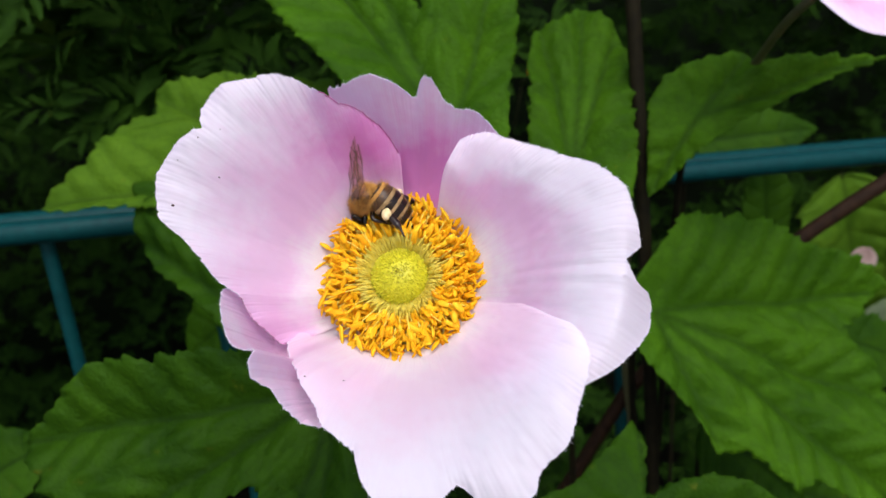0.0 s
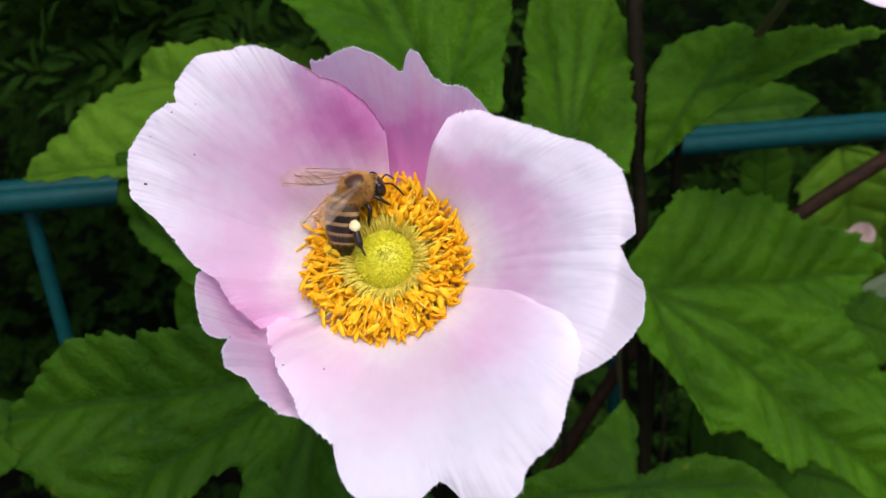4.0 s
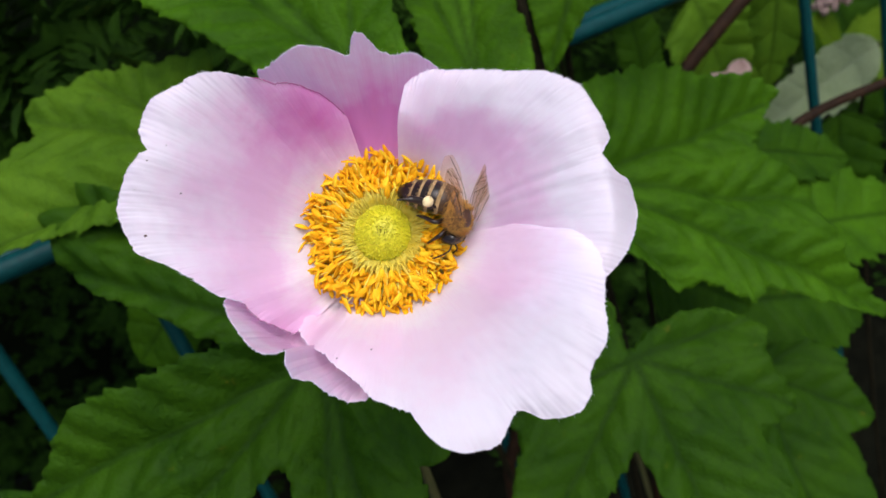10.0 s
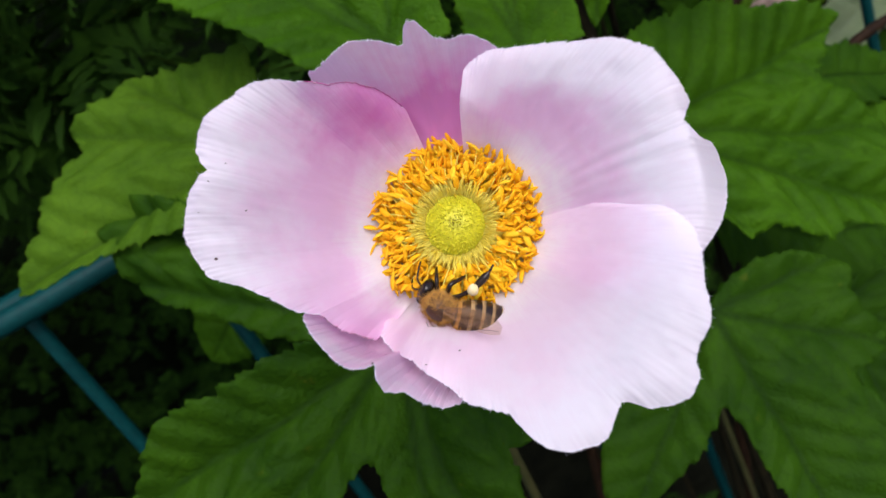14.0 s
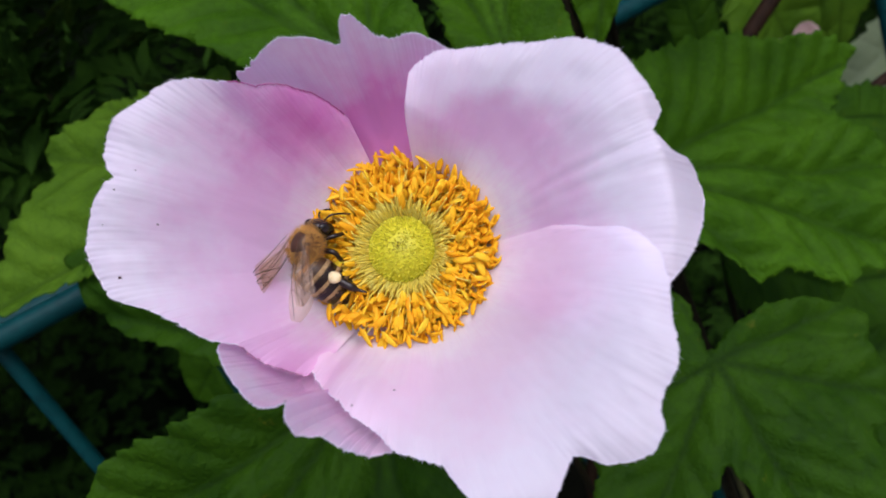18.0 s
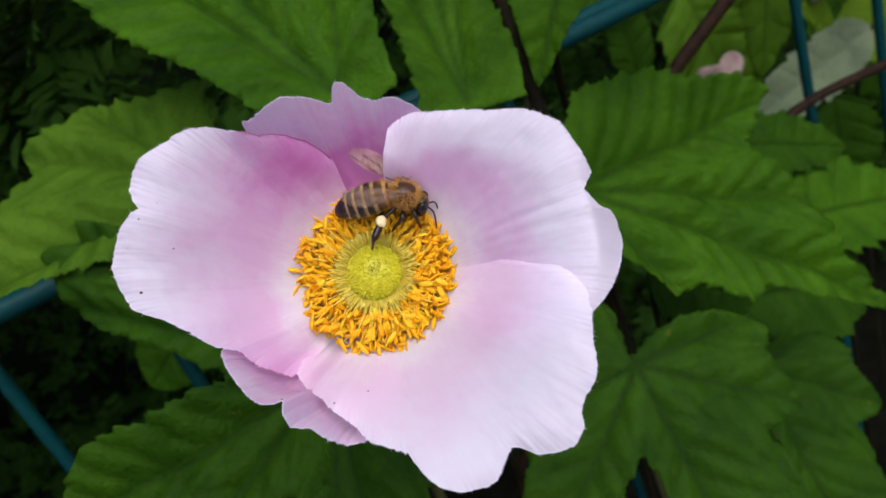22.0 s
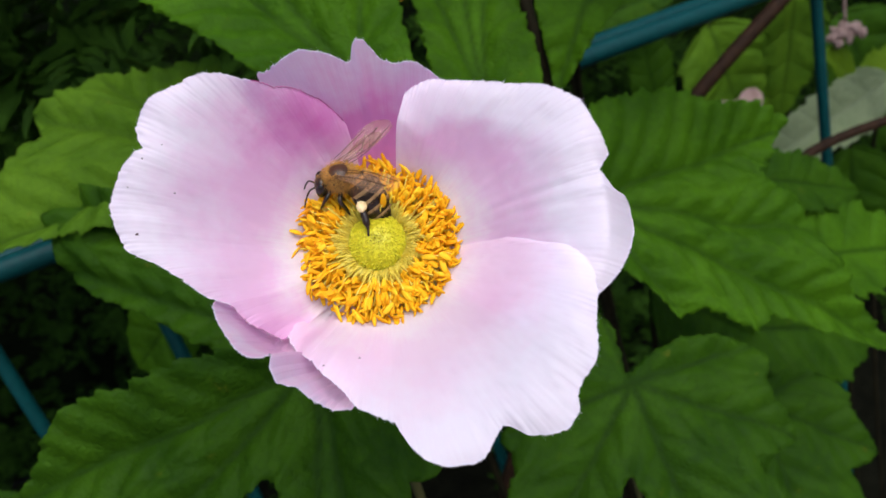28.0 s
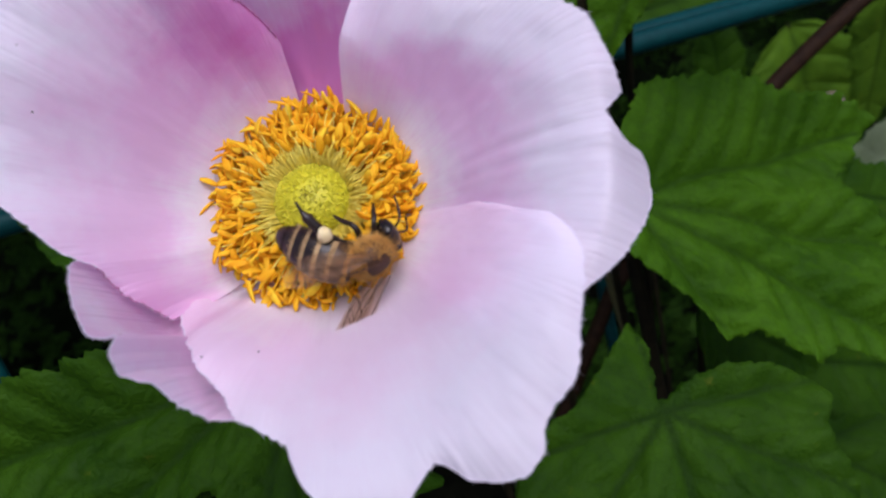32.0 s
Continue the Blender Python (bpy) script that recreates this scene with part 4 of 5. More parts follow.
def palm_leaf(key, origin, normal, ribs, outline, options, material, label):
    ob = thing("anemone_leaf", Matrix.Translation(origin), label, "leaf", "anemone leaves")
    solid(part("blade", palm_leaf_mesh("blade", normal, ribs, outline, sum(map(ord, key)) * 0.13, **options), material, ob), 0.0003)
    n = Vector(normal).normalized()
    foot = Vector((0.02 - origin[0] * 0.4, 0.06, -origin[2]))
    part("leaf_stalk", tube_mesh("leaf_stalk", bend([n * -0.0032, n * -0.008 + Vector((0, 0.012, -0.01)), Vector((0, 0.035, -0.07)), foot], 8), 0.0012, 8), STEM, ob)
    return ob


for key, origin, normal, ribs, outline, options in LEAVES:
    palm_leaf(key, origin, normal, ribs, outline, options, *LOOKS[key])

# stems
stem = thing("plant_stem", None, "dark upright plant stem", "stem", "stems")
part("stalk", tube_mesh("stalk", bend([(0.052, 0.24, 0.86), (0.0534, 0.236, 0.7953), (0.0552, 0.236, 0.7271), (0.058, 0.245, 0.5), (0.05, 0.26, 0.0)], 6), 0.0021, 10), STEM, stem)
branch = thing("plant_stem", None, "slanting brown woody stem", "stem", "stems")
part("stalk", tube_mesh("stalk", bend([(0.30, 0.29, 0.80), (0.1762, 0.2925, 0.7252), (0.12, 0.2925, 0.6907), (0.06, 0.29, 0.64), (0.02, 0.29, 0.0)], 6), 0.0028, 12), TWIG, branch)
twig = thing("plant_stem", None, "thin reddish brown twig crossing the fence", "stem", "stems")
part("stalk", tube_mesh("stalk", bend([(0.45, 0.33, 0.66), (0.244, 0.322, 0.6389), (0.1708, 0.316, 0.637), (0.12, 0.30, 0.60), (0.10, 0.30, 0.0)], 6), 0.0023, 10), TWIG, twig)

# joints of the upright stem
for z in (0.62, 0.70, 0.775, 0.83):
    x = 0.0534 + (0.7953 - z) * 0.026
    part("node", ball_mesh("node", (x, 0.2362, z), (0.0018, 0.0023, 0.0023), 12, 8), STEM, stem)
# ---- further leaves beyond and between ----
def side_leaf(base, tip, face, half, material, label, **opt):
    foot = Vector(base)
    return leaf([(base, tip, face, half, opt)], [foot, foot + Vector((0.004, 0.02, -0.03)), foot + Vector((0.0, 0.03, -0.15)), Vector((foot.x, foot.y + 0.04, 0.0))], material, label)


FACE = (0.0, -0.8, 0.6)
side_leaf((0.222, 0.377, 0.705), (0.202, 0.372, 0.632), (0.1, -0.95, 0.2), 0.017, LEAF_LIGHT, "green anemone leaf hanging beyond the fence", veins=5, teeth=5, cut=0.2)
side_leaf((0.265, 0.375, 0.632), (0.1750, 0.362, 0.616), (0.1, -0.9, 0.4), 0.0155, LEAF_PALE, "pale whitish underside of a turned leaf", veins=6, teeth=6, cut=0.15)
side_leaf((0.2628, 0.40, 0.6241), (0.345, 0.39, 0.600), (0.1, -0.7, 0.7), 0.024, LEAF_YOUNG, "bright yellow-green young leaf beyond the fence", veins=5, teeth=6, cut=0.2)
side_leaf((0.262, 0.401, 0.626), (0.243, 0.395, 0.650), (0.1, -0.7, 0.7), 0.012, LEAF_YOUNG, "small bright green leaflet beyond the fence", veins=4, teeth=5, cut=0.2)
side_leaf((0.135, 0.288, 0.656), (0.195, 0.30, 0.6236), (0.1, -0.7, 0.7), 0.014, LEAF_SHADED, "green leaf darkened as in deep shade", veins=6, teeth=6, cut=0.2)
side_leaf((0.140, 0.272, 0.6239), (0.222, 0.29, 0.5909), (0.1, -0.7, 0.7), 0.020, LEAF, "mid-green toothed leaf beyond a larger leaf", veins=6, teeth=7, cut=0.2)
side_leaf((0.1046, 0.252, 0.6175), (0.172, 0.262, 0.5833), FACE, 0.024, LEAF_SHADED, "shade-darkened green leaf beneath a larger leaf", veins=6, teeth=6, cut=0.2)
side_leaf((0.0759, 0.247, 0.6508), (0.112, 0.247, 0.6137), FACE, 0.020, LEAF_SHADED, "shaded leaf edge beneath a larger leaf", veins=6, teeth=6, cut=0.2)
side_leaf((-0.175, 0.238, 0.650), (-0.1413, 0.244, 0.6650), FACE, 0.014, LEAF_SHADED, "rounded shade-darkened green leaf low beside the fence", veins=4, teeth=4, cut=0.08, wide=0.55)
side_leaf((-0.070, 0.293, 0.695), (-0.1083, 0.294, 0.6686), FACE, 0.016, LEAF, "small mid-green leaf behind a fence rod", veins=5, teeth=5, cut=0.1, wide=0.5)
side_leaf((0.1471, 0.39, 0.655), (0.1468, 0.392, 0.7043), (0.0, -1, 0.2), 0.012, LEAF_SHADED, "upright shade-darkened leaf beyond the rail", veins=6, teeth=6)
side_leaf((0.1035, 0.37, 0.7136), (0.1637, 0.372, 0.7147), (0.0, -0.9, 0.4), 0.012, LEAF_SHADED, "shade-darkened leaf with a light tip beyond the rail", veins=6, teeth=6)
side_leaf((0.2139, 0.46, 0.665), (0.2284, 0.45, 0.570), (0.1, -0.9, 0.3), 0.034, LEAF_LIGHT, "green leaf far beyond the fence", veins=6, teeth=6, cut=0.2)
side_leaf((0.300, 0.47, 0.640), (0.330, 0.45, 0.540), (0.1, -0.9, 0.3), 0.034, LEAF_SHADED, "shade-darkened green leaf far beyond the fence", veins=6, teeth=6, cut=0.2)
side_leaf((0.255, 0.40, 0.590), (0.245, 0.39, 0.520), (0.1, -0.9, 0.3), 0.026, LEAF_SHADED, "shade-darkened leaf low beyond the fence", veins=6, teeth=6, cut=0.2)


# a withered pinkish petal caught on a leaf
withered = thing("withered_petal", Matrix.Translation((0.1672, 0.345, 0.6555)), "withered pinkish petal caught among the leaves", "petal")
wv, wu = [], []
for i in range(15):
    for j in range(11):
        u, v = i / 14 * 2 - 1, j / 10 * 2 - 1
        k = math.sqrt(max(0.0, 1 - 0.5 * v * v))
        wv.append((0.0125 * u * k, 0.003 * math.sin(u * 3) * v + 0.002 * u * u, 0.0080 * v * math.sqrt(max(0.0, 1 - 0.5 * u * u)) + 0.004 * abs(u) + 0.0006 * noise.noise(Vector((u * 3, v * 3, 2)))))
        wu.append((u, v))
solid(part("petal", mesh("withered", wv, grid_faces(15, 11), wu), DRIED, withered), 0.0003)

# a dried seed head hanging on a pale stalk
dried = thing("dried_flower_head", Matrix.Translation((0.2583, 0.40, 0.6573)), "dried pinkish flower head hanging on a pale stalk", "flower")
part("stalk", tube_mesh("stalk", bend([(0, 0, 0.002), (0.001, 0, 0.02), (0.002, 0.001, 0.05), (0.015, 0.004, 0.09)], 6), 0.0009, 8), DRIED, dried)
rnd = random.Random(5)
for i in range(34):
    ang = i * 2.399963
    rad = 0.0095 * math.sqrt(i / 34)
    c = Vector((rad * math.cos(ang), rad * 0.8 * math.sin(ang), -0.001 - 0.004 * (rad / 0.0095) ** 2 + rnd.uniform(-0.0015, 0.0015)))
    part("floret", ball_mesh("floret", c, (rnd.uniform(0.0015, 0.0024), 0.0016, rnd.uniform(0.0018, 0.003)), 8, 6, lambda v: v * (1 + 0.5 * noise.noise(v * 900 + c * 300))), DRIED, dried)

# a second anemone, of which only the rim hangs into view
second = thing("anemone_flower", Matrix.Translation((0.1005, 0.2, 0.7989)) @ pose(0, 0, 0, 62, 8, 8), "pale pink anemone flower hanging at the edge of view", "flower")
for k in range(5):
    ang0 = 72 * k + 18
    pv, pu = [], []
    for i in range(40):
        u = i / 39
        ang = radians(ang0 - 42 + 84 * u)
        for j in range(20):
            v = j / 19
            r = 3 + (26 + 1.2 * noise.noise(Vector((u * 4, k, 1))) - 16 * abs(u - 0.5) ** 2.2) * v
            z = 9 * (r / 29) ** 1.9 + 0.8 * noise.noise(Vector((u * 5, v * 2, k))) + 0.8 * (k % 2) - 4
            pv.append((r * math.cos(ang) * MM, r * math.sin(ang) * MM, z * MM))
            pu.append((u * 2 + k, r / 32))
    solid(part("petal", mesh("petal", pv, grid_faces(40, 20), pu), PETAL, second), 0.00022)
part("pistil_dome", ball_mesh("pistil_dome", (0, 0, -0.0026), (0.004, 0.004, 0.003), 20, 12), CARPEL, second)
for i in range(90):
    q, me = stamen_kinds[(i * 7) % len(stamen_kinds)]
    part("stamen", me, [FILAMENT, ANTHER], second, "", Matrix.Rotation(i * 2.399963, 4, "Z") @ pose(3.9 * MM, 0, -5.0 * MM, rnd.uniform(-40, 40), rnd.uniform(-10, 8), 0))
part("stalk", tube_mesh("stalk", bend([second.matrix_basis.inverted() @ Vector(q) for q in ((0.1005, 0.204, 0.7965), (0.0965, 0.211, 0.789), (0.0912, 0.218, 0.7822), (0.0854, 0.25, 0.7591), (0.070, 0.262, 0.744), (0.0585, 0.264, 0.715), (0.0575, 0.264, 0.6), (0.055, 0.275, 0.0))], 8), 0.0012, 10), STEM_GREEN, second)

# marigold heads in the shrub
marigold = thing("marigold", Matrix.Translation((-0.166, 0.50, 0.812)) @ pose(0, 0, 0, 60, 0, 0), "yellow-orange marigold head among the dark foliage", "flower", "marigolds")
for ring, (count, rad, tall) in enumerate(((16, 0.012, 0.003), (12, 0.008, 0.006), (7, 0.004, 0.008))):
    for i in range(count):
        ang = 2 * math.pi * i / count + ring
        c = Vector((rad * math.cos(ang), rad * math.sin(ang), tall))
        part("ray_petal", ball_mesh("ray_petal", c, (0.0045, 0.0034, 0.0014), 8, 6, lambda v: v * (1 + 0.25 * noise.noise(v * 700))), YELLOW, marigold, "", None)
part("stalk", tube_mesh("stalk", [(0, 0, 0.002), (0, 0.01, -0.03), (0, -0.05, -0.1)], 0.0012, 8), STEM_GREEN, marigold)
copy_thing(marigold, Matrix.Translation((0.0502, 0.50, 0.7307)) @ pose(0, 0, 0, 50, 10, 40) @ Matrix.Scale(0.3, 4))

# ---- fence: welded mesh of upright rods between paired rails ----
F0 = Vector((-0.13206, 0.26219, 0.73365))
FH = Vector((math.cos(0.232) * math.cos(-0.0708), math.sin(0.232) * math.cos(-0.0708), math.sin(-0.0708)))
FV = Vector((-0.0202, 0.0227, -1)).normalized()
FN = FH.cross(FV).normalized()
fence = thing("mesh_fence", Matrix.Translation(F0), "teal coated welded wire mesh fence with paired rails", "fence")
for k in [*range(-14, 5), *range(7, 22)]:
    p = FH * 0.05 * k
    part("rod", tube_mesh("rod", [p + FV * 0.001, p + FV * 0.002, p + FV * 0.3, p + FV * 0.72], 0.0025, 10), FENCE, fence)
for level in (0.0, 0.4, 0.6):
    for side in (-1, 1):
        a = FH * -0.72 + FV * level + FN * side * 0.0054
        b = FH * 1.08 + FV * level + FN * side * 0.0054
        part("rail", tube_mesh("rail", [a, a.lerp(b, 0.5), b], 0.0037, 12), FENCE, fence)

# ---- hedge of small leaves behind the fence ----
def spray(hv, hf, hu, rnd, c, size, count, lean):
    """A sprig: narrow leaflets on both sides of a short axis."""
    d = (Vector((rnd.gauss(0, 1), rnd.gauss(-0.5, 0.6), rnd.gauss(0.1, 0.7))) + lean).normalized()
    up = Vector((rnd.gauss(0, 0.5), rnd.gauss(-0.7, 0.4), 1)).normalized()
    s = d.cross(up).normalized()
    up = s.cross(d)
    for q in range(count):
        side = -1 if q % 2 else 1
        at = c + d * size * (0.15 + 0.85 * q / count)
        dd = (d * 0.75 + s * side * rnd.uniform(0.6, 1.0) + up * rnd.uniform(-0.3, 0.2)).normalized() if q < count - 1 else d
        ss = dd.cross(up).normalized()
        L = size * rnd.uniform(0.35, 0.6) * (1 - 0.35 * q / count)
        W = L * rnd.uniform(0.11, 0.19)
        k0 = len(hv)
        for t, w, z2 in ((0, 0, 0), (0.4, 1, 0.05), (0.4, -1, 0.05), (0.42, 0, -0.04), (0.78, 0.6, 0), (0.78, -0.6, 0), (1, 0, -0.12)):
            hv.append(at + dd * L * t + ss * W * w + up * L * z2)
            hu.append((0.0, 0.5 * (w == 0)))
        hf += [(k0, k0 + 3, k0 + 1), (k0, k0 + 2, k0 + 3), (k0 + 1, k0 + 3, k0 + 4), (k0 + 3, k0 + 2, k0 + 5), (k0 + 4, k0 + 3, k0 + 6), (k0 + 3, k0 + 5, k0 + 6)]


hv, hf, hu = [], [], []
rnd = random.Random(11)
for i in range(9000):
    x = rnd.uniform(-1.0, 1.2)
    depth = rnd.random() ** 1.3
    z = rnd.uniform(0.02, 1.2)
    # the crown hangs forward over a recess below
    back = min(1.0, max(0.0, (0.80 - z) / 0.14))
    y = (0.40 if x < 0.1 else 0.60) + 0.12 * x + (0.62 if x < 0.05 else 0.2) * back + 0.40 * depth + 0.08 * noise.noise(Vector((x * 5, z * 5, 1)))
    spray(hv, hf, hu, rnd, Vector((x, y, z)), rnd.uniform(0.024, 0.05), rnd.randint(7, 11), Vector((0, -0.2, 0.2)))
# a roof of sprigs, added to keep sky light off the hedge below
for i in range(1200):
    c = Vector((rnd.uniform(-0.8, 0.9), rnd.uniform(0.60, 1.1), rnd.uniform(0.80, 0.98)))
    c.z += 0.05 * noise.noise(c * 6)
    spray(hv, hf, hu, rnd, c, rnd.uniform(0.04, 0.07), rnd.randint(7, 11), Vector((0, -0.3, 0.2)))
for i in range(620):
    c = Vector((rnd.uniform(-0.5, 0.02), rnd.uniform(0.36, 0.46), rnd.uniform(0.735, 0.92)))
    spray(hv, hf, hu, rnd, c, rnd.uniform(0.03, 0.055), rnd.randint(7, 11), Vector((0, -0.2, 0.3)))
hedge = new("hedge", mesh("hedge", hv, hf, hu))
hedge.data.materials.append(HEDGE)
tagged(hedge, "dense green feathery shrub foliage behind the fence, darkened as in deep shade", "hedge", kind="stuff")
# a near-black sheet stands in for the shade inside the hedge
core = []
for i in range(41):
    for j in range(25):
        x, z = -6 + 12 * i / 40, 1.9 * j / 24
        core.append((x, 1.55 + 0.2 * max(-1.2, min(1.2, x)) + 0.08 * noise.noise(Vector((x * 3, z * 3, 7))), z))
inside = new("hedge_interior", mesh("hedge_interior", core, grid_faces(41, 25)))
inside.data.materials.append(HEDGE_SHADE)
tagged(inside, "near-black sheet standing in for shade inside the hedge", "hedge", kind="structure")

# ---- the honeybee: head along x, back along z, origin at the waist ----
BEE_DARK = plain("bee_dark_plate", (0.007, 0.004, 0.003), (0.022, 0.011, 0.006), 700.0, 0.28, 0.2, 0.0001)
BEE_BROWN = plain("bee_brown_plate", (0.035, 0.016, 0.005), (0.075, 0.035, 0.011), 700.0, 0.35, 0.2, 0.0001)
BEE_THORAX = plain("bee_thorax_disc", (0.035, 0.014, 0.005), (0.085, 0.038, 0.013), 900.0, 0.4, 0.3, 0.0001)
BEE_TAN = plain("bee_tan_hair", (0.36, 0.22, 0.09), (0.55, 0.38, 0.18), 1500.0, 0.8, 0.6, 0.0002)
BEE_FUZZ = plain("bee_golden_fuzz", (0.44, 0.20, 0.035), (0.64, 0.36, 0.09), 1200.0, 0.8, 0.5, 0.0002)
BEE_EYE = plain("bee_eye", (0.006, 0.004, 0.003), (0.014, 0.009, 0.006), 2500.0, 0.2, 0.2, 0.0001)
POLLEN = plain("pollen_cream", (0.75, 0.60, 0.28), (0.85, 0.72, 0.42), 1500.0, 0.8, 0.5, 0.0002)
wn = Nodes("bee_wing").set(Roughness=0.18, Specular_IOR_Level=0.6)
wn.colour(wn.ramp(wn.noise(300.0), [(0.3, (0.30, 0.17, 0.09)), (0.7, (0.42, 0.27, 0.16))]))
wn_clear = wn.tree.nodes.new("ShaderNodeBsdfTransparent")
wn_clear.inputs[0].default_value = (0.95, 0.88, 0.82, 1)
wn_mix = wn.tree.nodes.new("ShaderNodeMixShader")
wn_mix.inputs[0].default_value = 0.24
wn.link(wn_clear.outputs[0], wn_mix.inputs[1])
wn.link(wn.bsdf.outputs[0], wn_mix.inputs[2])
wn.link(wn_mix.outputs[0], wn.output.inputs[0])
WING = wn.material

bee = thing("honeybee", None, "brown and black striped honeybee carrying cream pollen loads", "bee")
bee.scale = (0.98, 0.98, 0.98)


def girth(x):
    """Half height of the hind body, x millimetres behind the waist."""
    s = x / 8.2
    return 2.3 * (math.sin(math.pi * min(1, 0.13 + 0.85 * s ** 0.85)) ** 0.5) if s < 1 else 0.0


def ring_mesh(name, xs, grow):
    verts, faces, seg = [], [], 24
    for x in xs:
        r = girth(x) * grow
        for k in range(seg):
            a = 2 * math.pi * k / seg
            verts.append((-x * 1.1 * MM, r * 1.08 * math.cos(a) * MM, (r * 0.98 * math.sin(a) - 0.026 * x * x) * MM))
    for i in range(len(xs) - 1):
        for k in range(seg):
            k2 = (k + 1) % seg
            faces.append((i * seg + k, (i + 1) * seg + k, (i + 1) * seg + k2, i * seg + k2))
    return mesh(name, verts, faces)


abdomen = part("abdomen", ring_mesh("abdomen", [0.01, 0.15, 0.4, 0.8, 1.4, 2.2, 3.0, 4.0, 5.0, 6.0, 6.8, 7.4, 7.8, 8.05, 8.18], 0.96), BEE_DARK, bee, "dark striped hind body")
cuts = [0.25, 1.75, 3.2, 4.6, 5.9, 7.0, 8.12]
for i in range(6):
    a, b = cuts[i], cuts[i + 1]
    tan = (0.3, 0.38, 0.34, 0.32, 0.30, 0.2)[i]
    dark = BEE_BROWN if i == 0 else BEE_DARK
    n = 7
    part("plate", ring_mesh("plate", [a + (b - a) * (tan + (1.03 - tan) * k / n) for k in range(n + 1)], 1.03), dark, abdomen)
    if i < 5:
        band = part("hair_band", ring_mesh("hair_band", [a + (b - a) * tan * k / 4 for k in range(5)], 1.01), BEE_TAN if i else BEE_FUZZ, abdomen, "tan hair band")
        # short hairs lie back over the next plate
        down = random.Random(60 + i)
        bv, bf = [], []
        for q in range(420 if i < 2 else 260):
            x, t = a + (b - a) * down.uniform(-0.05, tan), down.uniform(0, 6.283)
            r = girth(max(0.05, x)) * 1.01
            root = Vector((-x * 1.1, r * 1.08 * math.cos(t), r * 0.98 * math.sin(t) - 0.026 * x * x))
            out = Vector((0, math.cos(t), math.sin(t)))
            tip = root + Vector((-down.uniform(0.25, 0.6), 0, 0)) + out * down.uniform(0.02, 0.22) + Vector((0, -math.sin(t), math.cos(t))) * down.gauss(0, 0.12)
            w = Vector((0, -math.sin(t), math.cos(t))) * 0.025
            k0 = len(bv)
            bv += [(root - w) * MM, (root + w) * MM, (root + out * 0.03) * MM, tip * MM]
            bf += [(k0, k0 + 1, k0 + 3), (k0 + 1, k0 + 2, k0 + 3), (k0 + 2, k0, k0 + 3)]
        tagged(part("band_hairs", mesh("band_hairs", bv, bf), BEE_TAN if i else BEE_FUZZ, abdomen), kind="stuff")
thorax = part("thorax", ball_mesh("thorax", (0.0021, 0, 0.0001), (0.0023, 0.0020, 0.0019), 24, 16), BEE_THORAX, bee, "brown thorax under golden fuzz")
head = part("head", ball_mesh("head", (0.0049, 0, -0.0012), (0.0011, 0.0018, 0.0016), 20, 14), BEE_DARK, bee)
for side in (-1, 1):
    part("eye", ball_mesh("eye", (0.0050, side * 0.00135, -0.0011), (0.0008, 0.00062, 0.0013), 16, 10), BEE_EYE, head, "glossy black eye")
    part("antenna", tube_mesh("antenna", bend([(0.0058, side * 0.0004, -0.0012), (0.0067, side * 0.0010, -0.0013), (0.0073, side * 0.0015, -0.0024), (0.0077, side * 0.0019, -0.0038)], 4), 0.00013, 6), BEE_DARK, head)


def fuzz_mesh(name, centre, radii, count, length, seed, keep):
    """Short hairs standing off an ellipsoid."""
    r = random.Random(seed)
    verts, faces = [], []
    while len(verts) < count * 4:
        n = Vector((r.gauss(0, 1), r.gauss(0, 1), r.gauss(0, 1))).normalized()
        if not keep(n):
            continue
        p = Vector(centre) + Vector((n.x * radii[0], n.y * radii[1], n.z * radii[2]))
        s = n.orthogonal().normalized() * 0.000028
        q = n.cross(s)
        tip = p + (n + Vector((r.gauss(0, 0.3), r.gauss(0, 0.3), r.gauss(0, 0.3)))) * length * r.uniform(0.6, 1.2)
        k = len(verts)
        verts += [p + s, p - s * 0.5 + q, p - s * 0.5 - q, tip]
        faces += [(k, k + 1, k + 3), (k + 1, k + 2, k + 3), (k + 2, k, k + 3)]
    return mesh(name, verts, faces)


tagged(part("fuzz", fuzz_mesh("fuzz", (0.0021, 0, 0.0001), (0.0023, 0.0020, 0.0019), 3600, 0.00075, 1, lambda n: -0.8 < n.z < 0.78 + 0.1 * math.sin(9 * n.x)), BEE_FUZZ, thorax), kind="stuff")
tagged(part("fuzz", fuzz_mesh("fuzz", (0.0047, 0, -0.0011), (0.0010, 0.0012, 0.0015), 350, 0.0005, 2, lambda n: n.z > -0.3), BEE_FUZZ, head), kind="stuff")
tagged(part("fuzz", fuzz_mesh("fuzz", (-0.0009, 0, 0.0), (0.0011, 0.0021, 0.0020), 450, 0.0006, 3, lambda n: n.x > -0.6), BEE_FUZZ, abdomen), kind="stuff")


def wing_mesh(name, length, width, side, blunt):
    verts, faces, n, m = [], [], 20, 5
    for i in range(n):
        s = i / (n - 1)
        w = width * (0.10 + 0.90 * math.sin(math.pi * min(1, s ** blunt) * 0.93) ** 0.8)
        for j in range(m):
            t = j / (m - 1)
            verts.append((-s * length, side * (0.12 * length * s - w * 0.35 + w * t), 0.00012 * math.sin(t * 6 + s * 9)))
    faces = grid_faces(n, m)
    return mesh(name, verts, faces)


wings = []
